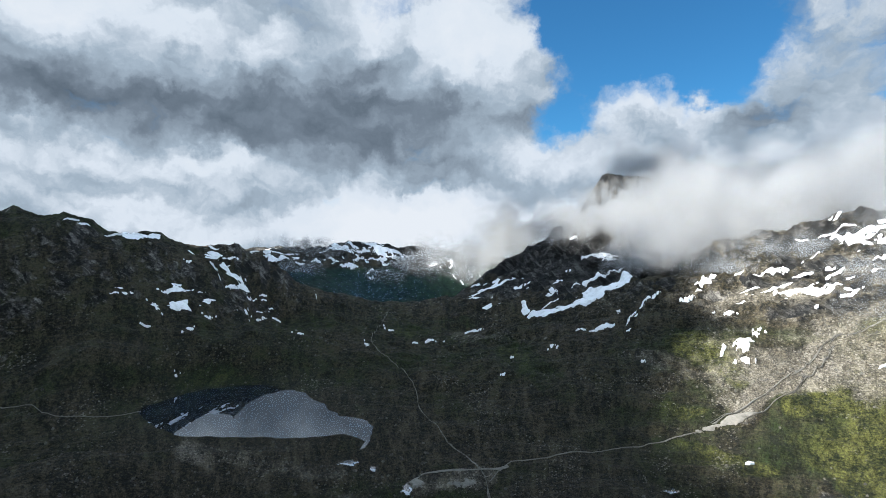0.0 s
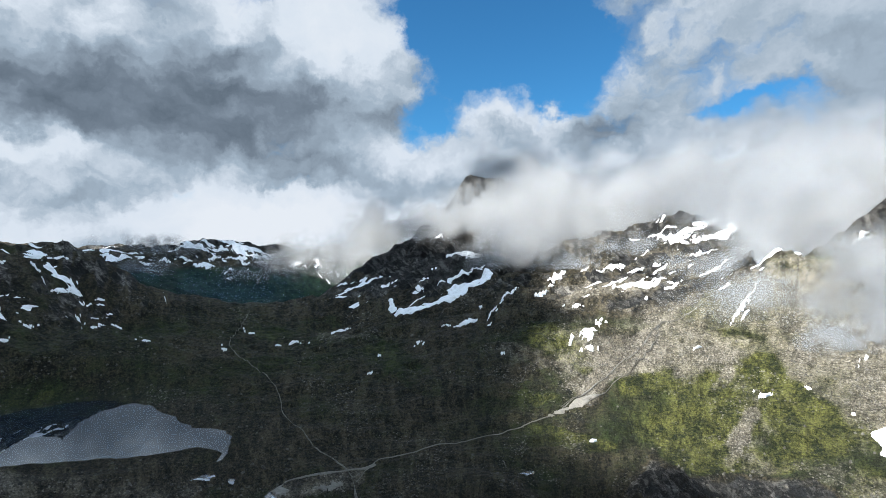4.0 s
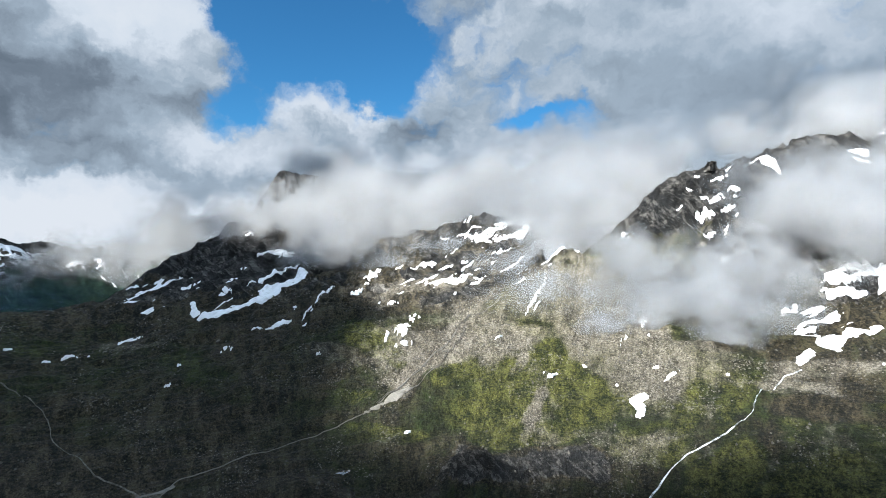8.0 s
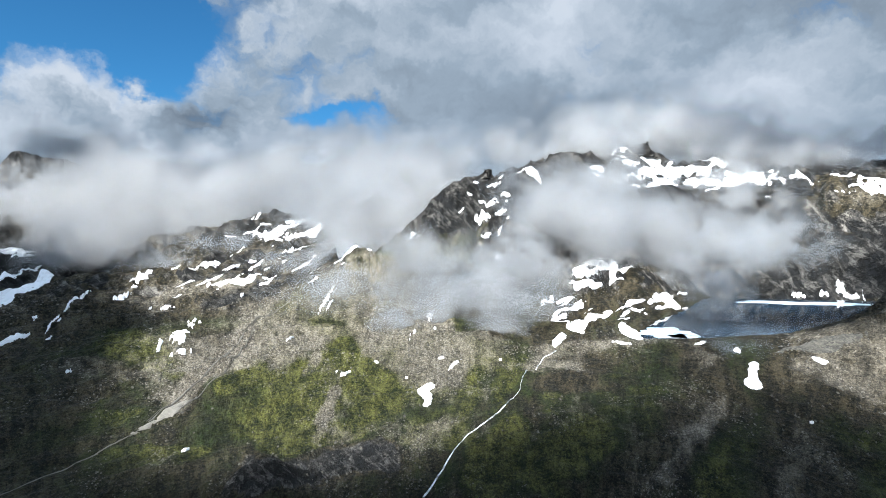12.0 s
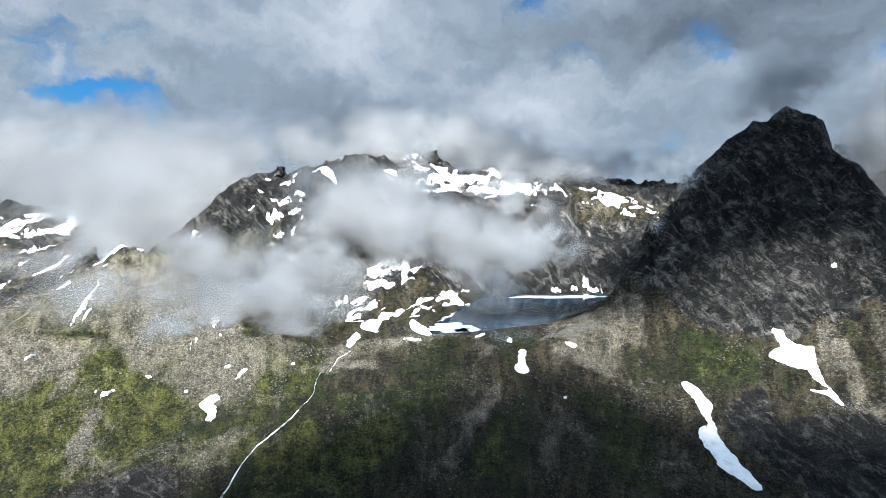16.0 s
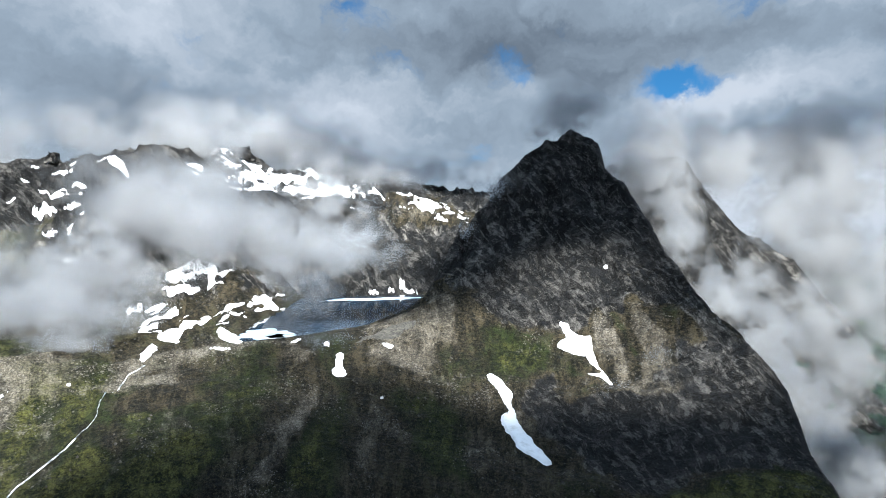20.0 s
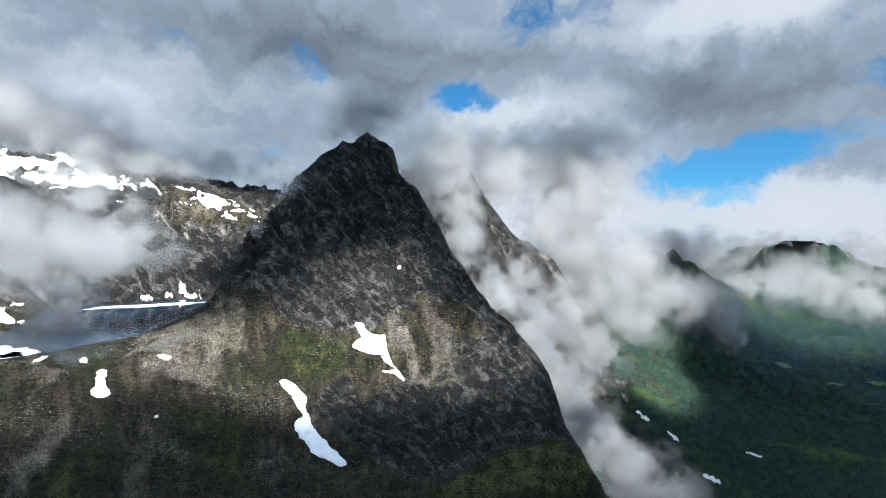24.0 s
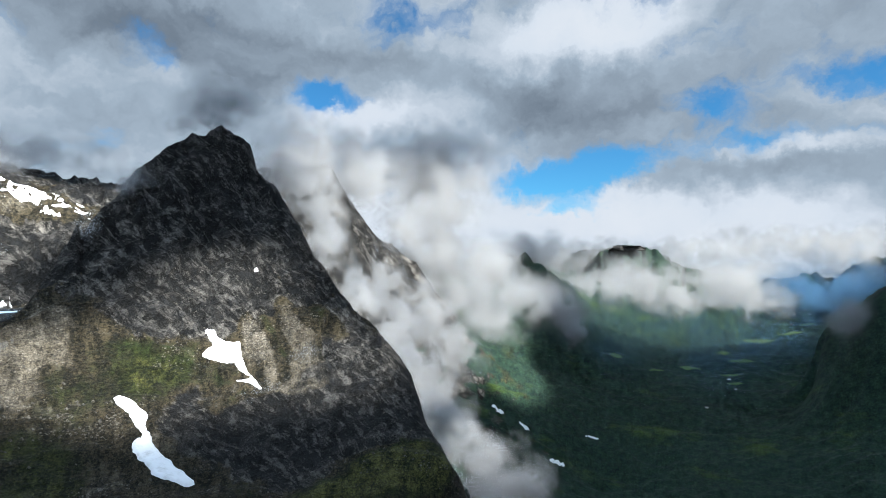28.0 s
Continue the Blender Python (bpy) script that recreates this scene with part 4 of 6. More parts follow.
for ha, ea, hb, eb, wa, wb, dm, ds, dr in COVER_STRIPS:
    box = (np.abs(heads * 57.2958 - (ha + hb) / 2) < abs(ha - hb) / 2 + 2.5 * max(wa, wb))
    du, dv = hb - ha, eb - ea
    t_ = np.clip(((BEAR[box] - ha) * du + (RISE[box] - ea) * dv) / (du * du + dv * dv), 0, 1)
    d = np.hypot(BEAR[box] - ha - t_ * du, RISE[box] - ea - t_ * dv) / (wa + (wb - wa) * t_) + 0.6 * edge_[box]
    g = np.clip((1.25 - d) / 0.6, 0, 1)
    moss[box], loose[box], bare[box] = moss[box] + dm * g, loose[box] + ds * g, bare[box] + dr * g
    wooded[box] -= g * max(dm, ds, 0) * np.where(RR[box] > 1600, 0.35, 1.0)
# darker rock over cliffs and lower headwall: shade painted as bare rock
cliffs = np.clip(np.minimum(BEAR - 110, 132 - BEAR) / 2, 0, 1) * np.clip((RR - 1550) / 60, 0, 1) * np.clip((2300 - RR) / 60, 0, 1)
headwall = np.clip(np.minimum(BEAR - 84, 101 - BEAR) / 2, 0, 1) * np.clip((RR - 1850) / 60, 0, 1) * np.clip((3.4 - RISE) / 0.8, 0, 1)
bare, loose, moss = bare + 1.2 * cliffs + headwall, loose - cliffs - headwall, moss - cliffs - headwall
moss = np.where(RR > 1600, np.minimum(moss, 0.62), moss)
# woods spread over far slopes and right wall to paint haze and shade
wooded = np.maximum(wooded, 0.8 * np.clip((12 - BEAR) / 4, 0, 1) * np.clip((RR - 2400) / 400, 0, 1) * np.clip((140 - GZ) / 80, 0, 1))
wooded = np.maximum(wooded, 0.85 * np.clip((BEAR - 137) / 4, 0, 1) * np.clip((RR - 2200) / 300, 0, 1))
wooded = np.maximum(wooded, np.clip((BEAR - 163) / 2, 0, 1) * np.clip((3400 - RR) / 200, 0, 1))
COVER = np.clip(np.stack([moss, loose, bare, wooded], -1), 0, 1).astype(np.float32)

roots = {}
for k, (region, part_) in enumerate(PIECES):
    name, label, kind, _ = REGIONS[region]
    m = owner == k
    quads = np.stack([mi[m] * len(radii) + mj[m], mi[m] * len(radii) + mj[m] + 1, ni[m] * len(radii) + mj[m] + 1, ni[m] * len(radii) + mj[m]], -1)
    used, back = np.unique(quads, return_inverse=True)
    me = bpy.data.meshes.new(part_ or name)
    me.vertices.add(len(used))
    me.vertices.foreach_set("co", np.stack([GX.ravel()[used], GY.ravel()[used], GZ.ravel()[used]], -1).astype(np.float32).ravel())
    me.loops.add(quads.size)
    me.loops.foreach_set("vertex_index", back.astype(np.int32).ravel())
    me.polygons.add(len(quads))
    me.polygons.foreach_set("loop_start", np.arange(0, quads.size, 4, dtype=np.int32))
    me.polygons.foreach_set("use_smooth", np.ones(len(quads), bool))
    me.attributes.new("cover", "FLOAT_COLOR", "POINT").data.foreach_set("color", COVER.reshape(-1, 4)[used].ravel())
    me.attributes.new("grain_at", "FLOAT_VECTOR", "POINT").data.foreach_set("vector", VIEW_GRAIN.reshape(-1, 3)[used].ravel())
    me.update(calc_edges=True)
    me.flip_normals()
    me.materials.append(LAND)
    if not part_:
        tagged(new(name, me), label, "ground" if kind == "structure" else "mountain", "", kind)
        continue
    if region not in roots:
        roots[region] = tagged(new(name), label, "mountain", "", kind)
    new(part_, me).parent = roots[region]

# ---- lakes ----
for name, label in (("tarn", "calm dark mountain lake mirroring the clouds"), ("cirque_lake", "deep blue cirque lake with drifting snow at its shore")):
    level, ring = RINGS[name]
    bm = bmesh.new()
    mid = ring.mean(0)
    grown = mid + (ring - mid) * 1.06
    bm.faces.new([bm.verts.new((x, y, level)) for x, y in grown])
    bmesh.ops.recalc_face_normals(bm, faces=bm.faces)
    if bm.faces[:][0].normal.z < 0:
        bmesh.ops.reverse_faces(bm, faces=bm.faces)
    bmesh.ops.triangulate(bm, faces=bm.faces)
    me = bpy.data.meshes.new(name)
    bm.to_mesh(me)
    me.materials.append(WATER if name == "tarn" else DEEP)
    tagged(new(name, me), label, "lake", "mountain lakes", "structure")

# ---- unseen cloud deck added overhead to shade the land ----
bm = bmesh.new()
deck_z = 3500.0
for lift, dip in ((0.0, 30.0), (50.0, -30.0)):
    rows_ = []
    for r in np.linspace(0, 6400, 30):
        rows_.append([bm.verts.new((r * math.sin(a), r * math.cos(a), deck_z + lift + dip * noise.noise((r * math.sin(a) / 500, r * math.cos(a) / 500, lift)))) for a in np.linspace(0, 2 * math.pi, 64, endpoint=False)])
    for p, q in zip(rows_[:-1], rows_[1:]):
        for i in range(64):
            bm.faces.new((p[i], p[(i + 1) % 64], q[(i + 1) % 64], q[i]))
me = bpy.data.meshes.new("shade_deck")
bmesh.ops.remove_doubles(bm, verts=bm.verts, dist=0.5)
bm.to_mesh(me)
me.materials.append(DECK)
tagged(new("shade_deck", me), "unseen broken cloud layer added overhead to shade the land", "cloud", "", "structure")

# ---- snow, gravel and water on the ground ----
SNOW_FIELDS = {
    "ridge": ((-696, 1182, 9, 59, 2, -5), (-570, 1332, 14, 22, 3, -8), (-546, 1278, 18, -19, 2, -5), (-536, 1357, 7, 9, 1, -6), (-486, 1254, 13, 32, 2, -10), (-485, 1306, 12, -11, 0, -10), (-571, 1204, 2, 9, 2, -4), (-494, 894, 13, -2, 0, -2), (-437, 930, 5, 6, 2, -4), (-454, 1038, 2, 16, 2, -3), (-442, 1330, 6, 14, 1, -2), (-394, 1277, 10, 12, 2, -5), (-418, 1213, 2, 10, 2, -4), (-531, 1039, 2, 22, 3, -6),),
    "valley": ((-348, 1477, 6, -16, 1, -5), (-452, 1643, 6, 3, 2, -6), (-442, 1208, 6, -3, 2, -6), (-509, 954, 8, -2, 2, -4), (-401, 808, 2, 1, 1, -2), (-274, 1032, 5, 7, 1, -4), (-331, 1204, 2, 9, 2, -5), (-149, 1052, 4, 1, 1, -5), (-29, 1153, 14, 8, 1, -3), (77, 1328, 34, 8, 0, -10), (210, 1037, 9, 9, -1, -8), (336, 1135, 22, 3, -1, -9), (95, 854, 3, -2, 0, -4), (124, 976, 4, -1, -1, -5), (-126, 1311, 7, 0, 1, -7), (316, 855, 3, -1, -1, -3),),
    "cloudy_peak": ((464, 1630, 94, 89, -1, -10), (308, 1518, 9, -6, -3, -16), (544, 1838, 74, -23, -2, -9), (523, 1336, 43, 58, -5, -14), (404, 1235, 5, -4, -2, -6), (488, 2022, 20, -5, 1, -12),),
    "slope": ((488, 1281, 41, 61, -4, -13), (329, 1133, 23, 3, -1, -7), (694, 1426, 22, -5, -2, -13), (575, 1265, 29, 26, -5, -17), (596, 1120, 11, -5, -2, -4), (497, 891, 22, 14, -13, -25), (544, 936, 5, -4, -3, -5), (452, 805, 2, -9, -9, -16), (810, 1185, 81, -17, -8, -15), (838, 1358, 42, -15, -2, -7), (837, 1098, 36, -10, -10, -14), (715, 1028, 25, 27, -8, -14), (754, 810, 72, 45, -4, -8), (821, 599, -6, -13, -27, -16), (700, 541, 5, 0, -7, -5), (525, 524, 15, 7, -7, -8),),
    "slope_low": ((573, 512, -1, -6, -2, -1), (623, 435, 2, -4, -2, -1), (619, 410, 21, 2, -2, -3), (546, 436, 1, -2, -1, -1), (680, 371, 2, -2, -1, -1), (291, 511, 6, 1, -1, -3), (1101, 477, 28, 0, -22, -10),),
    "dome": ((1038, 809, 35, 11, 1, -3), (1249, 716, 17, -21, -4, -2), (1281, 684, 7, -13, -3, -1), (1211, 713, 16, -17, -5, -5), (1255, 682, 10, -11, -4, -2), (1173, 679, 24, -3, -1, -3), (1434, 683, 12, -37, -12, -6), (1293, 728, 7, -18, -5, -4), (1180, 642, 14, -10, -2, -1), (1123, 1397, 63, -25, -8, -10), (1086, 1380, 29, -64, -10, -13), (1068, 1431, 21, -40, -4, -5), (1935, 2286, 58, 59, -11, -14), (1922, 2415, 104, 24, -9, -11), (1176, 1609, 52, 18, -5, -8),),
    "basin": ((1047, 469, 17, -2, -15, -7), (1285, 290, 117, -2, -19, -6), (1248, 268, 62, -11, -8, -2), (824, 344, 20, 2, -8, -4), (1176, 648, 10, -5, -2, -1), (1110, 300, 2, -10, -8, -1),),
    "lake_side": ((804, 235, -4, -19, -4, -1), (863, 139, 10, -6, -4, -1), (851, 89, 0, -5, -6, -1), (1103, 71, -6, -18, -11, -1), (857, -6, -2, -11, -6, 1), (646, 2, 2, -2, -3, 0), (1948, -89, -36, -53, -11, 1), (1966, 40, -17, -22, -9, 3), (1986, -63, -33, -7, -1, 9), (1881, -112, -52, -1, -13, 1), (1963, -17, -4, -13, -19, 0), (1458, -47, 12, -19, -15, 0), (516, 522, 7, 1, -7, -8),),
    "glacier": ((2457, 449, 226, -167, -41, -6), (2073, 538, 118, -18, -25, -6), (2446, 194, -37, -131, -41, 0), (2430, 317, 10, -130, -29, -4), (2053, 579, 31, -18, -15, -3), (2388, -153, -39, -54, -13, 3), (2313, -273, -13, -34, -8, 1), (2290, -229, 1, -14, -6, 1),),
    "peak": ((1034, -438, -4, -4, -3, 1),),
    "cliff": ((1435, -1605, -15, -24, -8, 13), (1344, -1648, -23, -4, -2, 7), (1159, -1611, -22, -19, -5, 11), (1208, -1913, -15, -21, -2, 5),),
    "far_top": ((-1006, 4259, 53, -50, 5, -20), (-109, 4409, 35, -65, -5, -20), (-660, 4209, 40, 86, 5, -25), (-532, 4041, 37, 48, 2, -14), (-1275, 3940, 60, -32, 6, -19), (-889, 4518, 34, 13, 6, -21), (-326, 4598, 42, 9, -5, -27), (-448, 4209, 40, -25, 2, -15), (242, 4541, 31, -20, -5, -26),),
    "far": ((-777, 4520, 80, -46, 6, -43), (-640, 4358, 74, 23, 2, -10), (-473, 4440, 92, 59, 2, -32), (-717, 4056, 71, 2, 5, -29), (-497, 4261, 56, 9, 2, -18), (-1185, 3959, 35, 51, 2, -7), (74, 4432, 37, -85, -9, -15), (-1063, 4004, 44, -21, -1, -11), (-373, 4330, 71, -29, 1, -26), (-235, 4226, 51, -5, -4, -16), (-865, 4189, 42, -26, 2, -10),),
}

GRAVEL_FANS = ((332, 623, 41, 14, -3, -10), (20, 470, 13, 4, 0, -7), (-24, 465, 8, -2, 1, -10),)

# half width and course of paths and streams
COURSES = {
    "footpath": (0.7, ((-160, 1575), (-151, 1148), (-124, 1027), (-70, 913), (-41, 810), (-31, 714), (-9, 639), (6, 580), (25, 536), (38, 486), (38, 436))),
    "gravel_stream": (0.6, ((41, 475), (69, 524), (118, 542), (176, 574), (232, 586), (294, 610))),
    "gully": (0.8, ((310, 621), (391, 672), (461, 719), (545, 791), (630, 854), (715, 868))),
    "side_gully": (0.6, ((345, 619), (439, 673), (504, 732), (588, 810))),
    "waterfall": (0.5, ((329, 247), (350, 250), (388, 260), (417, 264), (463, 262), (500, 267), (541, 271), (583, 288), (703, 321), (762, 320))),
    "inlet": (0.5, ((-555, 676), (-502, 661), (-464, 638), (-427, 642), (-394, 660), (-383, 683))),
    "braid": (2.0, ((-31, 464), (-17, 490), (8, 496), (34, 499), (62, 510))),
}


def one_piece(mask):
    """The largest connected piece of a mask."""
    names = np.where(mask, np.arange(1, mask.size + 1).reshape(mask.shape), 0)
    while True:
        wide = np.pad(names, 1)
        grown = np.where(mask, np.maximum.reduce([names, wide[2:, 1:-1], wide[:-2, 1:-1], wide[1:-1, 2:], wide[1:-1, :-2]]), 0)
        if (grown == names).all():
            break
        names = grown
    if not mask.any():
        return mask
    return names == np.bincount(names[mask]).argmax()


def draped(name, centre, u, v, cells, lift, ragged, seed, mat):
    """An uneven patch that lies on the ground, spanned by the half axes u and v, with a thin rounded rim."""
    s = np.linspace(-1.5, 1.5, cells)
    a, b = np.meshgrid(s, s, indexing="ij")
    x, y = centre[0] + a * u[0] + b * v[0], centre[1] + a * u[1] + b * v[1]
    size = max(np.hypot(*u), 4.0)
    away = np.array(centre) / max(np.hypot(*centre), 1.0)
    seen = [math.hypot(w_[0] * away[1] - w_[1] * away[0], 0.35 * (w_[0] * away[0] + w_[1] * away[1])) + 1e-3 for w_ in (u, v)]
    ka, kb = min(5.0, max(1.0, seen[0] / seen[1])), min(5.0, max(1.0, seen[1] / seen[0]))
    body = 0.8 - (np.abs(a) ** 1.35 + np.abs(b) ** 1.35) ** 0.74 + ragged * (0.95 * fractal(a * 60 * ka + 310 * seed, b * 60 * kb, 62, 5, 90 + seed % 7) + 0.5 * fractal(a * 60 * ka, b * 60 * kb - 170 * seed, 24, 3, 60))
    z = ground_z(x, y) + np.clip(body * 7, -2.2, 1.0) * lift + 0.0008 * np.hypot(x, y)
    keep = one_piece(body > -0.25)
    bm = bmesh.new()
    vs = {}
    for i in range(cells - 1):
        for j in range(cells - 1):
            c = ((i, j), (i + 1, j), (i + 1, j + 1), (i, j + 1))
            if sum(keep[k] for k in c) >= 1:
                for k in c:
                    if k not in vs:
                        vs[k] = bm.verts.new((x[k], y[k], z[k]))
                bm.faces.new([vs[k] for k in c])
    if not bm.faces:
        bm.free()
        return None
    bmesh.ops.recalc_face_normals(bm, faces=bm.faces)
    bm.normal_update()
    if sum(f.normal.z for f in bm.faces) < 0:
        bmesh.ops.reverse_faces(bm, faces=bm.faces)
    for f in bm.faces:
        f.smooth = True
    me = bpy.data.meshes.new(name)
    bm.to_mesh(me)
    bm.free()
    me.materials.append(mat)
    return new(name, me)


for place, rows in SNOW_FIELDS.items():
    for k, (x, y, ux, uy, vx, vy) in enumerate(rows):
        length, breadth = math.hypot(ux, uy), math.hypot(vx, vy)
        ob = draped("snow_patch", (x, y), (ux, uy), (vx, vy), int(min(90, max(40, length * 1.4))), 1.4 + math.hypot(x, y) * 0.0006, 0.55 if place in ("peak", "slope_low") else min(1.5, 0.8 + length / 80), k + len(place), SNOW)
        if ob:
            tagged(ob, "old white snow %s on the %s" % ("streak" if length > 3 * breadth else "patch", place.replace("_", " ") + " ground"), "snow", "snow on " + place.replace("_", " "))


DRIFTS = (
    ("long white snow drift below the pyramid peak", ((749, -142), (748, -158), (705, -166), (684, -166), (661, -158), (631, -156), (590, -157), (553, -162), (528, -169), (521, -164), (522, -154), (542, -142), (578, -136), (613, -135), (626, -142), (635, -150), (662, -148), (701, -148))),
    ("ragged white snow patch at the foot of the rock face", ((921, -306), (913, -315), (889, -317), (867, -325), (862, -338), (849, -338), (804, -322), (768, -315), (737, -316), (714, -313), (740, -304), (751, -293), (752, -313), (773, -308), (806, -307), (828, -291), (853, -279), (863, -288), (870, -300))),
    ("small branched snow patch on the sunlit slope", ((529, 405), (548, 407), (558, 402), (541, 388), (533, 390), (517, 373), (486, 358), (495, 370), (511, 382))),
    ("ragged snow patch on the dark ridge", ((-515, 935), (-513, 979), (-501, 979), (-506, 1015), (-497, 1038), (-474, 1028), (-478, 992), (-486, 956), (-500, 945))),
    ("long curved snow ramp on the dark mountain flank", ((219, 1554), (231, 1514), (231, 1425), (269, 1372), (357, 1445), (496, 1590), (591, 1696), (561, 1601), (449, 1438), (340, 1344), (261, 1331), (218, 1384), (210, 1448))),
    ("bell-shaped snow patch on the heath below the lake", ((795, 69), (798, 61), (768, 58), (732, 51), (708, 57), (713, 69), (761, 69))),
    ("branching snow field in the rocky basin", ((1432, 446), (1435, 438), (1420, 424), (1404, 393), (1428, 383), (1333, 381), (1339, 400), (1263, 361), (1251, 370), (1169, 334), (1173, 350), (1323, 421), (1298, 440), (1230, 451), (1243, 478), (1260, 462), (1311, 449), (1422, 458))),
    ("hooked snow field above the cirque lake", ((1195, 430), (1212, 419), (1087, 374), (1040, 352), (1062, 331), (1100, 329), (1150, 329), (1152, 315), (1123, 321), (1041, 325), (987, 334), (928, 334), (903, 331), (906, 358), (925, 369), (961, 366), (991, 360), (1043, 375), (1168, 433))),
    ("narrow snow tongue above the stream", ((790, 340), (892, 366), (842, 336), (774, 324))),
    ("pointed snow field over the lake", ((1211, 301), (1333, 300), (1361, 275), (1316, 251), (1243, 258), (1237, 278), (1209, 286))),
    ("small snow field on the lake shore", ((981, 293), (986, 282), (941, 258), (897, 229), (841, 215), (847, 232), (894, 262))),
    ("double snow patch beside the pale gully", ((500, 920), (529, 933), (549, 939), (547, 926), (501, 877), (486, 856), (474, 853), (483, 876))),
)


def drift(outline, seed):
    """A larger snow drift that fills an outline on the ground."""
    ring = smooth_ring(outline, 4.0)
    lo, hi = ring.min(0) - 6, ring.max(0) + 6
    step = max(0.9, float((hi - lo).max()) / 150)
    gx, gy = np.meshgrid(np.arange(lo[0], hi[0], step), np.arange(lo[1], hi[1], step), indexing="ij")
    d = ring_distance(ring, gx, gy) + fractal(gx, gy, 10, 4, 80 + seed) * 3.0 + 0.0012 * np.hypot(gx, gy)
    if np.hypot(gx, gy).min() > 900:
        d = d + np.maximum(fractal(gx, gy, 30, 3, 18 + seed) - 0.08, 0) * 45
    z = ground_z(gx, gy) + np.clip(-d * 0.5, -2.0, 1.0) * (1.3 + 0.0006 * np.hypot(gx, gy)) + 0.0008 * np.hypot(gx, gy)
    d = np.where(one_piece(d < step * 0.8), d, np.maximum(d, step * 0.8))
    index = np.full(gx.shape, -1)
    faces, verts = [], []
    for i in range(gx.shape[0] - 1):
        for j in range(gx.shape[1] - 1):
            c = ((i, j), (i + 1, j), (i + 1, j + 1), (i, j + 1))
            if min(d[k] for k in c) < step * 0.8:
                for k in c:
                    if index[k] < 0:
                        index[k] = len(verts)
                        verts.append((gx[k], gy[k], z[k]))
                faces.append(tuple(index[k] for k in c))
    me = bpy.data.meshes.new("snow_drift")
    me.from_pydata(verts, [], faces)
    me.polygons.foreach_set("use_smooth", np.ones(len(faces), bool))
    me.materials.append(SNOW)
    return new("snow_drift", me)


for k, (label, outline) in enumerate(DRIFTS):
    tagged(drift(outline, k), label, "snow", "large snow drifts")

# small flecks left round the larger patches
fleck = np.random.default_rng(11)
for place, rows in SNOW_FIELDS.items():
    for k, (x, y, ux, uy, vx, vy) in enumerate(rows):
        for extra in range(0 if place in ("peak", "slope_low", "cliff", "lake_side") else 2):
            p, q = fleck.uniform(-2.6, 2.6), fleck.uniform(-4, 4)
            size = fleck.uniform(0.18, 0.4)
            if abs(p) < 1.1 and abs(q) < 1.5:
                continue
            ob = draped("snow_fleck", (x + p * ux + q * vx, y + p * uy + q * vy), (ux * size, uy * size), (vx * size * 1.3, vy * size * 1.3), 14, 1.4 + math.hypot(x, y) * 0.0006, 1.2, k + extra, SNOW)
            if ob:
                tagged(ob, "small fleck of old snow beside a larger patch", "snow", "snow flecks")


# snow in streaks, placed to fit the camera's view: group, nearest and farthest range, ends and half widths by bearing
# and height, slant, grain, share
SNOW_STREAKS = (
    ("basin", 1000, 1700, 71.5, -1.5, 69.0, -6.2, 1.0, 2.4, 35, 16, 0.3),
    ("basin", 950, 1700, 75.5, -5.2, 73.5, -6.6, 0.8, 1.2, 40, 12, 0.22),
    ("upper slope", 900, 2300, 42.5, 2.5, 37.5, 1.0, 1.3, 1.8, 22, 15, 0.22),
    ("upper slope", 900, 2300, 40.0, -1.2, 29.0, -3.2, 1.6, 1.4, 30, 13, 0.10),
    ("upper slope", 900, 2300, 48.5, 0.6, 42.0, -2.2, 1.2, 1.4, 32, 13, 0.09),
    ("far range", 3400, 4900, -12.5, 0.7, -5.0, 0.3, 0.8, 0.8, -20, 10, 0.36),
    ("far range", 3400, 4900, -19.0, -0.2, -14.0, -0.6, 0.8, 0.6, 10, 12, 0.26),
    ("far range", 3400, 4900, -5.0, -0.5, 2.0, -1.6, 0.7, 0.5, 30, 8, 0.22),
    ("dark ridge", 850, 2100, -23.0, 0.0, -20.5, -3.4, 1.0, 1.0, -25, 13, 0.26),
    ("dark ridge", 850, 2100, -31.0, -3.0, -18.0, -5.4, 1.3, 1.0, 8, 12, 0.09),
    ("dark ridge", 850, 2100, -30.5, 1.7, -28.0, 1.6, 0.35, 0.35, 0, 14, 0.62),
    ("cloudy peak", 1200, 2200, 4.0, -4.4, 17.0, -2.2, 1.6, 1.4, 24, 12, 0.09),
    ("cirque", 1800, 2500, 82.0, 6.9, 71.0, 7.2, 0.9, 0.9, 4, 18, 0.38),
    ("cirque", 1800, 2500, 92.0, 5.4, 98.0, 3.6, 0.8, 0.9, -20, 11, 0.22),
)


def labelled(mask):
    """Connected pieces of a mask, each with a number of its own."""
    names = np.where(mask, np.arange(1, mask.size + 1).reshape(mask.shape), 0)
    while True:
        wide = np.pad(names, 1)
        grown = np.where(mask, np.maximum.reduce([names, wide[2:, 1:-1], wide[:-2, 1:-1], wide[1:-1, 2:], wide[1:-1, :-2]]), 0)
        if (grown == names).all():
            return names
        names = grown


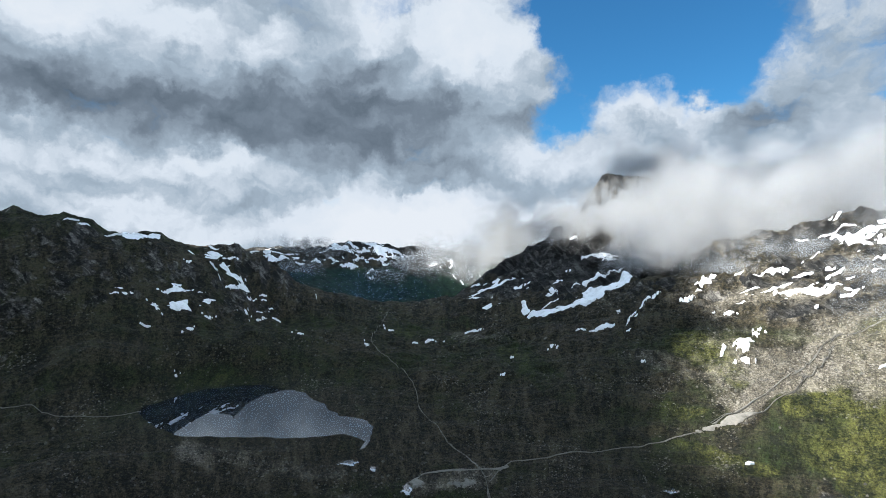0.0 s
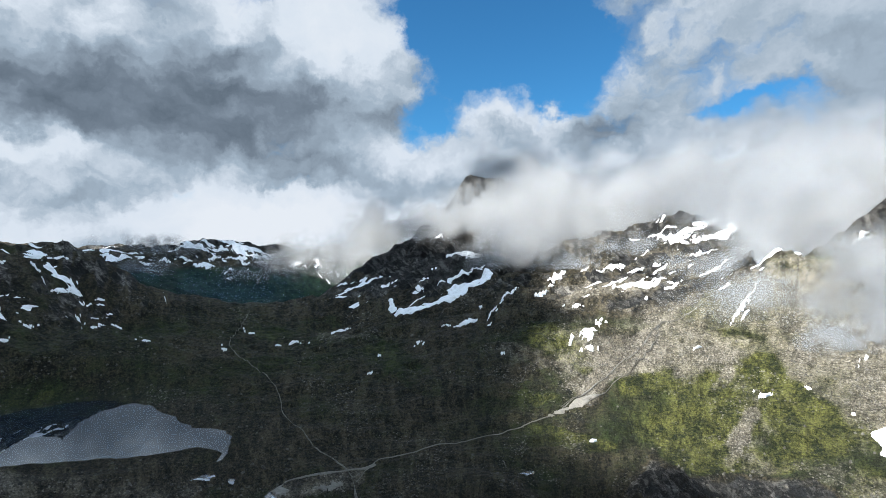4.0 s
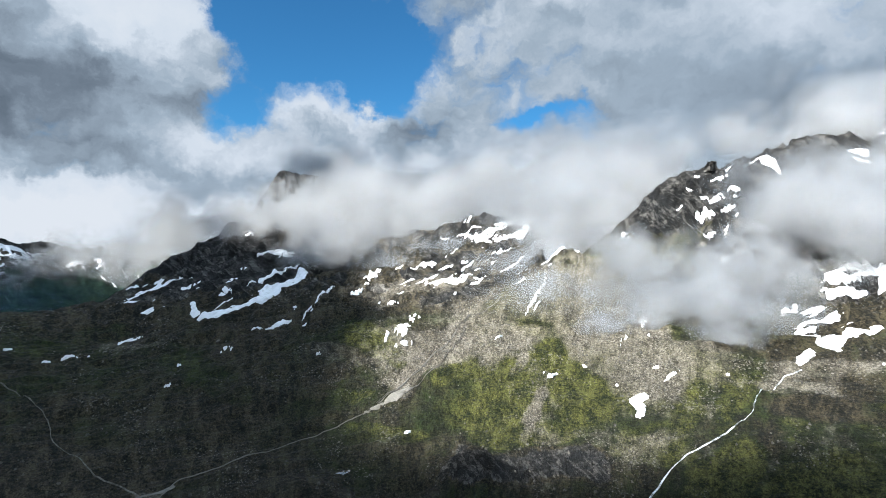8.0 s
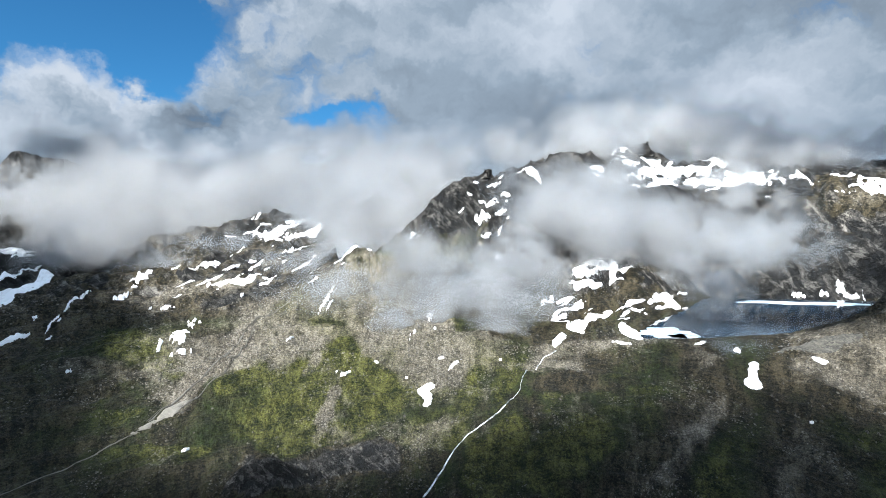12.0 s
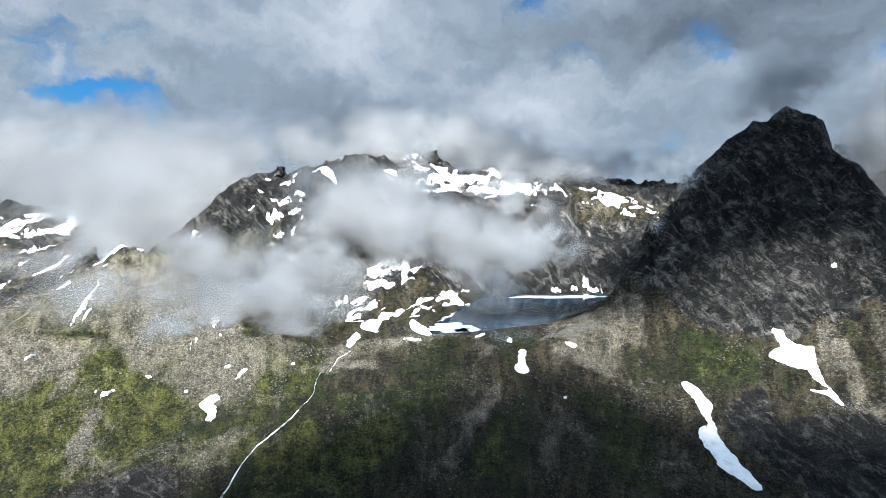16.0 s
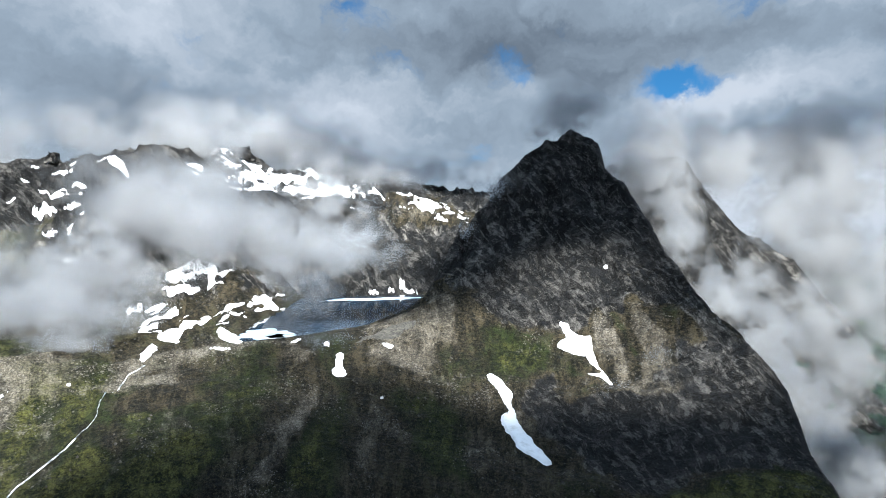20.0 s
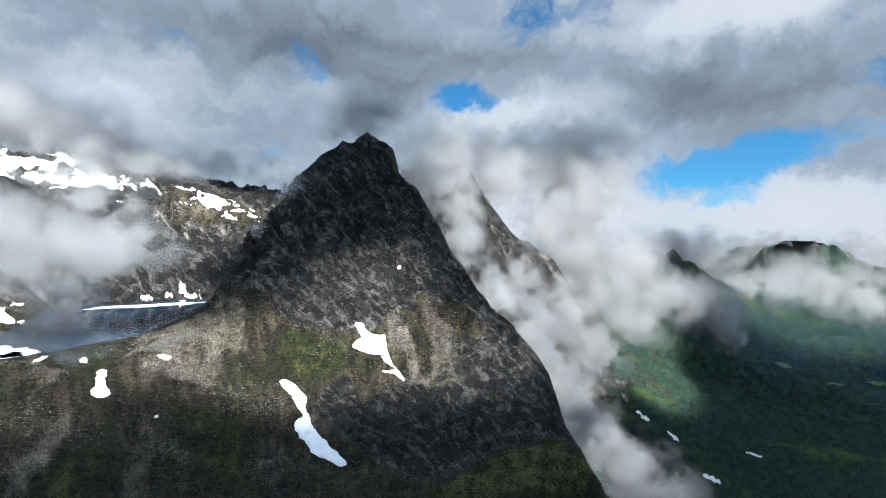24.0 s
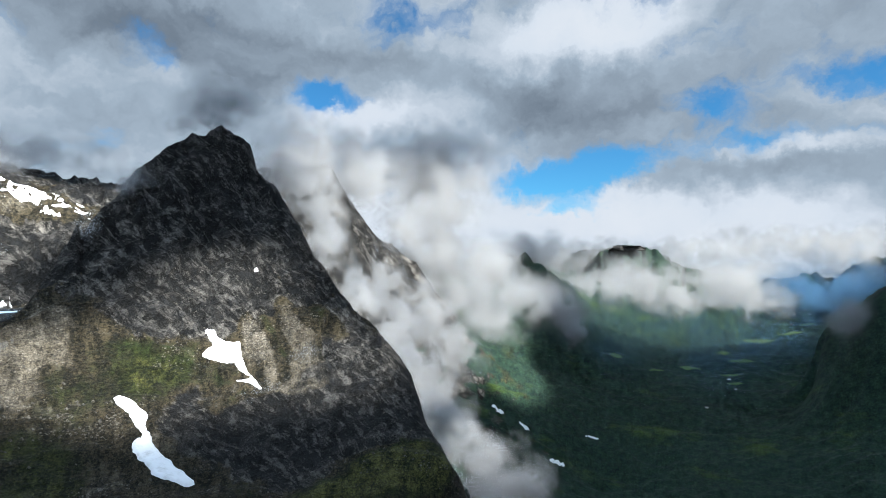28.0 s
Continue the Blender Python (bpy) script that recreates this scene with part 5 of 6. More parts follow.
for k, (place, lo_r, hi_r, ha, ea, hb, eb, wa, wb, slant, size, share) in enumerate(SNOW_STREAKS):
    cols = np.where(np.abs(np.degrees(heads) - (ha + hb) / 2) < abs(ha - hb) / 2 + max(wa, wb))[0]
    rows = np.where((radii > lo_r) & (radii < hi_r))[0]
    box = np.ix_(cols, rows)
    seen_ = np.maximum.accumulate(np.where(radii > 330, RISE, -60)[cols], axis=1)[:, rows] <= RISE[box] + 0.25
    t_ = np.clip(((BEAR[box] - ha) * (hb - ha) + (RISE[box] - ea) * (eb - ea)) / ((hb - ha) ** 2 + (eb - ea) ** 2), 0, 1)
    d = np.hypot(BEAR[box] - ha - t_ * (hb - ha), RISE[box] - ea - t_ * (eb - ea)) / (wa + (wb - wa) * t_)
    cs, sn = math.cos(radians(slant)), math.sin(radians(slant))
    lu, lv = VIEW_GRAIN[box][..., 0], VIEW_GRAIN[box][..., 1]
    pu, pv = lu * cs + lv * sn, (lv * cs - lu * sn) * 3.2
    field = fractal(pu, pv, size * 2.0, 5, 140 + k) - 0.35 * np.maximum(d - 0.45, 0)
    inner = field[(d < 0.8) & seen_]
    if not inner.size:
        continue
    over = np.where(d < 1.3, field - np.quantile(inner, 1 - share), -1.0)
    cells = np.maximum.reduce([over[:-1, :-1], over[1:, :-1], over[1:, 1:], over[:-1, 1:]]) > 0
    names = labelled(cells)
    ids, counts = np.unique(names[names > 0], return_counts=True)
    flat_ = np.stack([GX[box], GY[box], GZ[box] + 0.5 + 0.0011 * RR[box]], -1)
    for one in ids[np.argsort(-counts)][:26]:
        ci, cj = np.where(names == one)
        if len(ci) < 4:
            break
        verts, faces, index = [], [], {}
        for i, j in zip(ci, cj):
            ring_, face = ((i, j), (i, j + 1), (i + 1, j + 1), (i + 1, j)), []
            for p, q in zip(ring_, ring_[1:] + ring_[:1]):
                marks = []
                if over[p] > 0:
                    marks.append((p, p, 0.0))
                if (over[p] > 0) != (over[q] > 0):
                    lo_, hi_ = min(p, q), max(p, q)
                    marks.append((lo_, hi_, float(np.clip(over[lo_] / (over[lo_] - over[hi_]), 0.02, 0.98))))
                for lo_, hi_, f_ in marks:
                    if (lo_, hi_) not in index:
                        index[lo_, hi_] = len(verts)
                        verts.append(tuple(flat_[lo_] * (1 - f_) + flat_[hi_] * f_))
                    face.append(index[lo_, hi_])
            if len(face) > 2:
                faces.append(tuple(face))
        if len(faces) < 3:
            continue
        me = bpy.data.meshes.new("snow_streak")
        me.from_pydata(verts, [], faces)
        me.polygons.foreach_set("use_smooth", np.ones(len(faces), bool))
        me.materials.append(SNOW)
        me.update()
        if sum(f.normal.z for f in me.polygons) < 0:
            me.flip_normals()
        tagged(new("snow_streak", me), "ragged streak of old snow on the " + place + " ground", "snow", "snow streaks on the " + place)


def gravel(n):
    at = n.put("ShaderNodeNewGeometry").outputs["Position"]
    colour = n.mix(n.noise(at, 0.3, 6, 0.65), n.rgb((0.035, 0.033, 0.028)), n.rgb((0.24, 0.225, 0.195)))
    bump = n.put("ShaderNodeBump", Strength=0.6, Distance=1.0, Height=n.noise(at, 0.5, 5))
    b = n.put("ShaderNodeBsdfPrincipled", Base_Color=colour, Roughness=0.9, Normal=bump.outputs[0])
    n.put("ShaderNodeOutputMaterial", Surface=b.outputs[0])


def white_water(n):
    at = n.put("ShaderNodeNewGeometry").outputs["Position"]
    foam = n.ramp(n.math("MULTIPLY_ADD", n.noise(at, 0.25, 5, 0.6), 0.5, n.math("MULTIPLY", n.noise(at, 0.045, 3, 0.6), 0.5)), 0.42, 0.56)
    b = n.put("ShaderNodeBsdfPrincipled", Base_Color=n.mix(foam, n.rgb((0.05, 0.055, 0.05)), n.rgb((0.8, 0.83, 0.85))), Roughness=0.4)
    n.put("ShaderNodeOutputMaterial", Surface=b.outputs[0])


def trail(n):
    at = n.put("ShaderNodeNewGeometry").outputs["Position"]
    colour = n.mix(n.ramp(n.noise(at, 0.12, 6, 0.7), 0.35, 0.65), n.rgb((0.04, 0.038, 0.03)), n.rgb((0.17, 0.16, 0.135)))
    b = n.put("ShaderNodeBsdfPrincipled", Base_Color=colour, Roughness=0.95)
    n.put("ShaderNodeOutputMaterial", Surface=b.outputs[0])


GRAVEL, FOAM, TRAIL = material("pale_gravel", gravel), material("white_water", white_water), material("trodden_trail", trail)
for k, (x, y, ux, uy, vx, vy) in enumerate(GRAVEL_FANS):
    ob = draped("gravel_fan", (x, y), (ux, uy), (vx, vy), 40, 0.8, 1.1, k + 3, GRAVEL)
    if ob:
        tagged(ob, "pale fan of washed gravel at the stream", "gravel", "gravel fans")

FIELDS = ((1239, -3961, -83, -67, -12, 37), (1183, -3447, -55, -39, -7, 20), (1141, -3156, -50, -16, -5, 15), (1128, -4218, -57, -62, -6, 20), (1330, -3586, -31, -36, -6, 17), (1093, -4474, -52, -31, -4, 16), (1336, -3110, -47, -34, -6, 15), (1066, -3027, -30, -38, -5, 14), (1641, -2841, -36, -20, -8, 22), (1428, -2892, -21, -50, -5, 10),)


def meadow(n):
    at = n.put("ShaderNodeNewGeometry").outputs["Position"]
    colour = n.mix(n.noise(at, 0.02, 5, 0.6), n.rgb((0.035, 0.07, 0.018)), n.rgb((0.09, 0.15, 0.04)))
    b = n.put("ShaderNodeBsdfPrincipled", Base_Color=colour, Roughness=0.9)
    n.put("ShaderNodeOutputMaterial", Surface=b.outputs[0])


MEADOW = material("valley_meadow", meadow)
for k, (x, y, ux, uy, vx, vy) in enumerate(FIELDS):
    ob = draped("field", (x, y), (ux, uy), (vx, vy), 20, 2.0, 0.4, k + 5, MEADOW)
    if ob:
        tagged(ob, "light green farm field on the valley floor", "field", "valley fields")


def course(name, half, pts, mat, seed, label, category, sway=2.4):
    """A strip that follows the ground along its course, with an uneven width."""
    p = np.array(pts, float)
    line = []
    for i in range(len(p) - 1):
        a, b, c, d = p[max(i - 1, 0)], p[i], p[i + 1], p[min(i + 2, len(p) - 1)]
        m = max(2, int(np.hypot(*(c - b)) / 5))
        for k in range(m):
            t = k / m
            line.append(0.5 * (2 * b + (c - a) * t + (2 * a - 5 * b + 4 * c - d) * t * t + (3 * b - a - 3 * c + d) * t ** 3))
    line.append(p[-1])
    line = np.array(line)
    along = np.gradient(line, axis=0)
    side = np.stack([-along[:, 1], along[:, 0]], -1) / np.maximum(np.hypot(along[:, 0], along[:, 1]), 1e-6)[:, None]
    wander = fractal(line[:, 0], line[:, 1], 40, 4, seed) * half * sway
    uneven_ = (3.0, 0.1, 2.6) if mat == FOAM else (1.5, 0.35, 2.2)
    wide = half * np.clip(1 + uneven_[0] * fractal(line[:, 0], line[:, 1], 30, 4, seed + 5), *uneven_[1:])
    verts, faces = [], []
    for k in range(len(line)):
        for q in (-1, -0.5, 0, 0.5, 1):
            x, y = line[k] + side[k] * (wander[k] + q * wide[k])
            verts.append((x, y, float(ground_z(np.array([x]), np.array([y]))[0]) + 0.9 - 0.8 * q * q + 0.0006 * math.hypot(x, y)))
        if k:
            faces += [(5 * k - 5 + q, 5 * k - 4 + q, 5 * k + 1 + q, 5 * k + q) for q in range(4)]
    me = bpy.data.meshes.new(name)
    me.from_pydata(verts, [], faces)
    me.materials.append(mat)
    me.update()
    if sum(f.normal.z for f in me.polygons) < 0:
        me.flip_normals()
    tagged(new(name, me), label, category)


LOOKS = {
    "footpath": ("footpath", TRAIL, "winding trodden gravel path across the heath", "path"),
    "gravel_stream": ("stream_bed", GRAVEL, "pale gravel bed of a shallow stream", "stream"),
    "gully": ("gully", GRAVEL, "pale washed-out gully of bare stones on the slope", "gully"),
    "side_gully": ("gully", GRAVEL, "narrow pale stone gully beside the larger one", "gully"),
    "waterfall": ("cascade", FOAM, "white cascading stream down the heath slope", "stream"),
    "inlet": ("stream", GRAVEL, "thin stream winding into the tarn", "stream"),
    "braid": ("stream_bed", GRAVEL, "pale braided gravel beside the path", "stream"),
}
for k, (key, (half, pts)) in enumerate(COURSES.items()):
    name, mat, label, category = LOOKS[key]
    course(name, half, pts, mat, 7 * k + 1, label, category)
    for strand in range(2 if name in ("gully", "cascade") else 0):
        course(name, half * 0.4, pts, mat, 7 * k + 50 + 9 * strand, "thin pale strand of washed stones in the gully" if name == "gully" else "thin side strand of the white cascade", category, 18.0 if name == "gully" else 9.0)

# ---- scree, ice, ponds, rocks and houses ----
SCREE_FANS = ((931, -12, 74, -59, -32, -3),)

FLOES = ((1630, 1, 48, -140, -40, 0), (939, 201, 12, -38, -57, -12), (907, 170, 6, -20, -24, -4),)

PONDS = ((-30, 453, 3, -12, -4, -4), (-90, 510, 9, 3, 2, -8), (-65, 497, 3, -8, -2, -3), (196, 462, 8, 2, -2, -6),)

ROCK_TOWERS = ((1312, 756, 15, 12, 24, 10), (1359, 734, 10, 9, 17, 40), (2339, 620, 70, 40, 60, 75), (1938, 491, 26, 22, 46, 30), (2328, 70, 60, 40, 40, 60), (2059, -3717, 110, 60, 34, 20),)

HOUSES = ((1380, -4499), (1338, -4474), (1314, -4503), (1279, -4499), (1254, -4529), (1229, -4554), (1195, -4548), (1166, -4561), (1140, -4585), (1111, -4593), (1088, -4627), (1062, -4650), (1032, -4652), (1008, -4683), (1377, -4229), (1103, -3054), (1026, -2929), (1180, -4412), (1042, -2612),)


def scree(n):
    at = n.put("ShaderNodeNewGeometry").outputs["Position"]
    stone = n.put("ShaderNodeTexVoronoi", {"feature": "F1"}, Vector=at, Scale=0.4)
    pick = n.put("ShaderNodeSeparateColor", i0=stone.outputs["Color"]).outputs[0]
    mixed = n.math("MULTIPLY_ADD", n.noise(at, 0.05, 8, 0.7), 0.7, n.math("MULTIPLY", pick, 0.4))
    colour = n.mix(n.ramp(mixed, 0.3, 0.8), n.rgb((0.024, 0.023, 0.02)), n.rgb((0.09, 0.085, 0.07)))
    bump = n.put("ShaderNodeBump", Strength=0.7, Distance=1.5, Height=n.math("ADD", stone.outputs["Distance"], n.noise(at, 0.1, 6, 0.7)))
    b = n.put("ShaderNodeBsdfPrincipled", Base_Color=colour, Roughness=0.95, Normal=bump.outputs[0])
    n.put("ShaderNodeOutputMaterial", Surface=b.outputs[0])


def ice(n):
    at = n.put("ShaderNodeNewGeometry").outputs["Position"]
    colour = n.mix(n.ramp(n.noise(at, 0.03, 6, 0.6), 0.4, 0.65), n.rgb((0.62, 0.72, 0.8)), n.rgb((0.3, 0.45, 0.56)))
    b = n.put("ShaderNodeBsdfPrincipled", Base_Color=colour, Roughness=0.35)
    n.put("ShaderNodeOutputMaterial", Surface=b.outputs[0])


def plain(colour, rough):
    def build(n):
        at = n.put("ShaderNodeNewGeometry").outputs["Position"]
        shade = n.mix(n.noise(at, 0.4, 5, 0.6), n.rgb(tuple(c * 0.75 for c in colour)), n.rgb(colour))
        b = n.put("ShaderNodeBsdfPrincipled", Base_Color=shade, Roughness=rough)
        n.put("ShaderNodeOutputMaterial", Surface=b.outputs[0])
    return build


SCREE, ICE = material("loose_scree", scree), material("lake_ice", ice)
for k, (x, y, ux, uy, vx, vy) in enumerate(SCREE_FANS):
    ob = draped("scree_fan", (x, y), (ux, uy), (vx, vy), 44, 0.9, 0.35, k + 4, SCREE)
    if ob:
        tagged(ob, "grey-brown fan of loose scree below the rock face", "scree", "scree fans")
for k, (x, y, ux, uy, vx, vy) in enumerate(PONDS):
    ob = draped("pond", (x, y), (ux, uy), (vx, vy), 26, 0.5, 0.7, k + 2, WATER)
    if ob:
        tagged(ob, "shallow pool mirroring the sky beside the path", "pond", "pools by the path")
for x, y, ux, uy, vx, vy in FLOES:
    bm = bmesh.new()
    ring = []
    for k in range(48):
        a = 2 * math.pi * k / 48
        r = 1 + 0.5 * noise.noise((math.cos(a) * 2 + x, math.sin(a) * 2, y)) + 0.2 * noise.noise((math.cos(a) * 6, math.sin(a) * 6 + y, x))
        ring.append((x + r * (ux * math.cos(a) + vx * math.sin(a)), y + r * (uy * math.cos(a) + vy * math.sin(a))))
    top = bm.faces.new([bm.verts.new((px, py, 60.7)) for px, py in ring])
    low = bmesh.ops.extrude_face_region(bm, geom=[top])["geom"]
    bmesh.ops.translate(bm, verts=[v for v in low if isinstance(v, bmesh.types.BMVert)], vec=(0, 0, -0.9))
    bmesh.ops.recalc_face_normals(bm, faces=bm.faces)
    me = bpy.data.meshes.new("ice_floe")
    bm.to_mesh(me)
    bm.free()
    me.materials.append(ICE)
    tagged(new("ice_floe", me), "pale blue sheet of floating ice on the cirque lake", "ice", "lake ice")


def crag_block(x, y, wide, deep, tall, turn, seed):
    """A jagged rock tower that stands on a crest."""
    bm = bmesh.new()
    bmesh.ops.create_cube(bm, size=2.0)
    bmesh.ops.subdivide_edges(bm, edges=bm.edges[:], cuts=5, use_grid_fill=True)
    base = float(ground_z(np.array([x]), np.array([y]))[0])
    for v in bm.verts:
        p = v.co.copy()
        taper = 1 - 0.32 * (p.z + 1) / 2
        jag = noise.noise_vector(p * 0.9 + Vector((seed * 7.3, 0, 0))) * 0.45 + noise.noise_vector(p * 2.4 + Vector((0, seed * 3.1, 0))) * 0.22
        v.co = Vector((p.x * taper * wide, p.y * taper * deep, p.z * tall * 0.5 + tall * 0.32)) + Vector((jag.x * wide, jag.y * deep, jag.z * tall * 0.4))
    bmesh.ops.rotate(bm, verts=bm.verts, matrix=Matrix.Rotation(radians(turn), 3, "Z"))
    me = bpy.data.meshes.new("rock_tower")
    bm.to_mesh(me)
    bm.free()
    me.attributes.new("cover", "FLOAT_COLOR", "POINT").data.foreach_set("color", np.tile(np.array([0, 0, 0.6, 0], np.float32), len(me.vertices)))
    me.attributes.new("grain_at", "FLOAT_VECTOR", "POINT").data.foreach_set("vector", np.array([tuple(v.co * 0.6) for v in me.vertices], np.float32).ravel())
    me.materials.append(LAND)
    ob = tagged(new("rock_tower", me), "dark jagged rock tower on the mountain crest", "rock", "rock towers")
    ob.location = (x, y, base)


for k, (x, y, wide, deep, tall, turn) in enumerate(ROCK_TOWERS):
    crag_block(x, y, wide, deep, tall, turn, k)

# the farmhouses at the mouth of the valley
HOUSE_WALL = [material("white_boards", plain((0.75, 0.74, 0.7), 0.7)), material("red_boards", plain((0.3, 0.06, 0.04), 0.7))]
ROOF = material("slate_roof", plain((0.09, 0.09, 0.1), 0.6))
for k, (x, y) in enumerate(HOUSES):
    base = float(ground_z(np.array([x]), np.array([y]))[0]) - 0.5
    home = tagged(new("house"), "small %s wooden farmhouse in the valley" % ("white", "white", "red")[k % 3], "house", "valley houses")
    home.location, home.rotation_euler = (x, y, base), (0, 0, 0.7 * k)
    bm = bmesh.new()
    bmesh.ops.create_cube(bm, size=1.0, matrix=Matrix.Translation((0, 0, 3)) @ Matrix.Diagonal((14, 9, 6, 1)))
    me = bpy.data.meshes.new("wall")
    bm.to_mesh(me)
    bm.free()
    me.materials.append(HOUSE_WALL[0 if k % 3 < 2 else 1])
    new("wall", me).parent = home
    me = bpy.data.meshes.new("roof")
    me.from_pydata([(-7.6, -5.2, 5.8), (7.6, -5.2, 5.8), (7.6, 5.2, 5.8), (-7.6, 5.2, 5.8), (-7.6, 0, 9.6), (7.6, 0, 9.6)], [], [(0, 1, 5, 4), (2, 3, 4, 5), (0, 4, 3), (1, 2, 5), (3, 2, 1, 0)])
    me.materials.append(ROOF)
    new("roof", me).parent = home

# a summit cairn on the dark ridge
cairn_xy = (-545, 1404)
bm = bmesh.new()
for k in range(9):
    bmesh.ops.create_icosphere(bm, subdivisions=1, radius=1.0, matrix=Matrix.Translation((0.5 * math.sin(k * 2.1), 0.5 * math.cos(k * 2.1), 0.9 * k)) @ Matrix.Diagonal((2.6 - 0.22 * k, 2.4 - 0.2 * k, 0.9, 1)))
me = bpy.data.meshes.new("cairn")
bm.to_mesh(me)
bm.free()
me.materials.append(SCREE)
tagged(new("cairn", me), "tall summit cairn of piled dark stones", "cairn").location = (*cairn_xy, float(ground_z(np.array([cairn_xy[0]], float), np.array([cairn_xy[1]], float))[0]))

# loose boulders strewn over the near slopes
rocks = np.random.default_rng(23)
count = 30000
aa, rr = np.radians(rocks.uniform(-38, 140, count)), 420 + 900 * rocks.random(count) ** 1.2
bx_, by_ = rr * np.sin(aa), rr * np.cos(aa)
ii_, jj_ = np.clip(((np.degrees(aa) + 48) / STEP).astype(int), 0, len(FINE) - 1), np.searchsorted(radii, rr)
dense_ = fractal(bx_, by_, 130, 4, 61) * 1.2 + 0.5 * fractal(bx_, by_, 25, 3, 62) + COVER[ii_, jj_, 1] * 0.5 - COVER[ii_, jj_, 0] * 0.25
keep_ = dense_ > rocks.uniform(-0.1, 0.75, count)
for level, ring in RINGS.values():
    keep_ &= ring_distance(ring, bx_, by_) > 6
bx_, by_, rr = bx_[keep_], by_[keep_], rr[keep_]
bz_ = ground_z(bx_, by_)
size_ = (0.4 + 2.2 * rocks.random(len(bx_)) ** 5) * (rr / 800) ** 0.5
shape_ = np.array([(1, 0, 0), (0, 1, 0), (-1, 0, 0), (0, -1, 0), (0, 0, 1), (0.7, 0.7, 0.5), (-0.6, 0.6, 0.6)], float)
faces_ = np.array(((0, 5, 4), (5, 1, 4), (1, 6, 4), (6, 2, 4), (2, 3, 4), (3, 0, 4)))
jig = shape_[None] * rocks.uniform(0.6, 1.3, (len(bx_), 7, 3)) * size_[:, None, None]
jig[:, :4, 2] -= 0.4 * size_[:, None]
jig += np.stack([bx_, by_, bz_ + 0.2 * size_], -1)[:, None]
me = bpy.data.meshes.new("boulders")
me.from_pydata(jig.reshape(-1, 3).tolist(), [], (faces_[None] + 7 * np.arange(len(bx_))[:, None, None]).reshape(-1, 3).tolist())
me.materials.append(SCREE)
tagged(new("boulders", me), "pale boulders strewn over heath and scree", "boulders", "", "stuff")

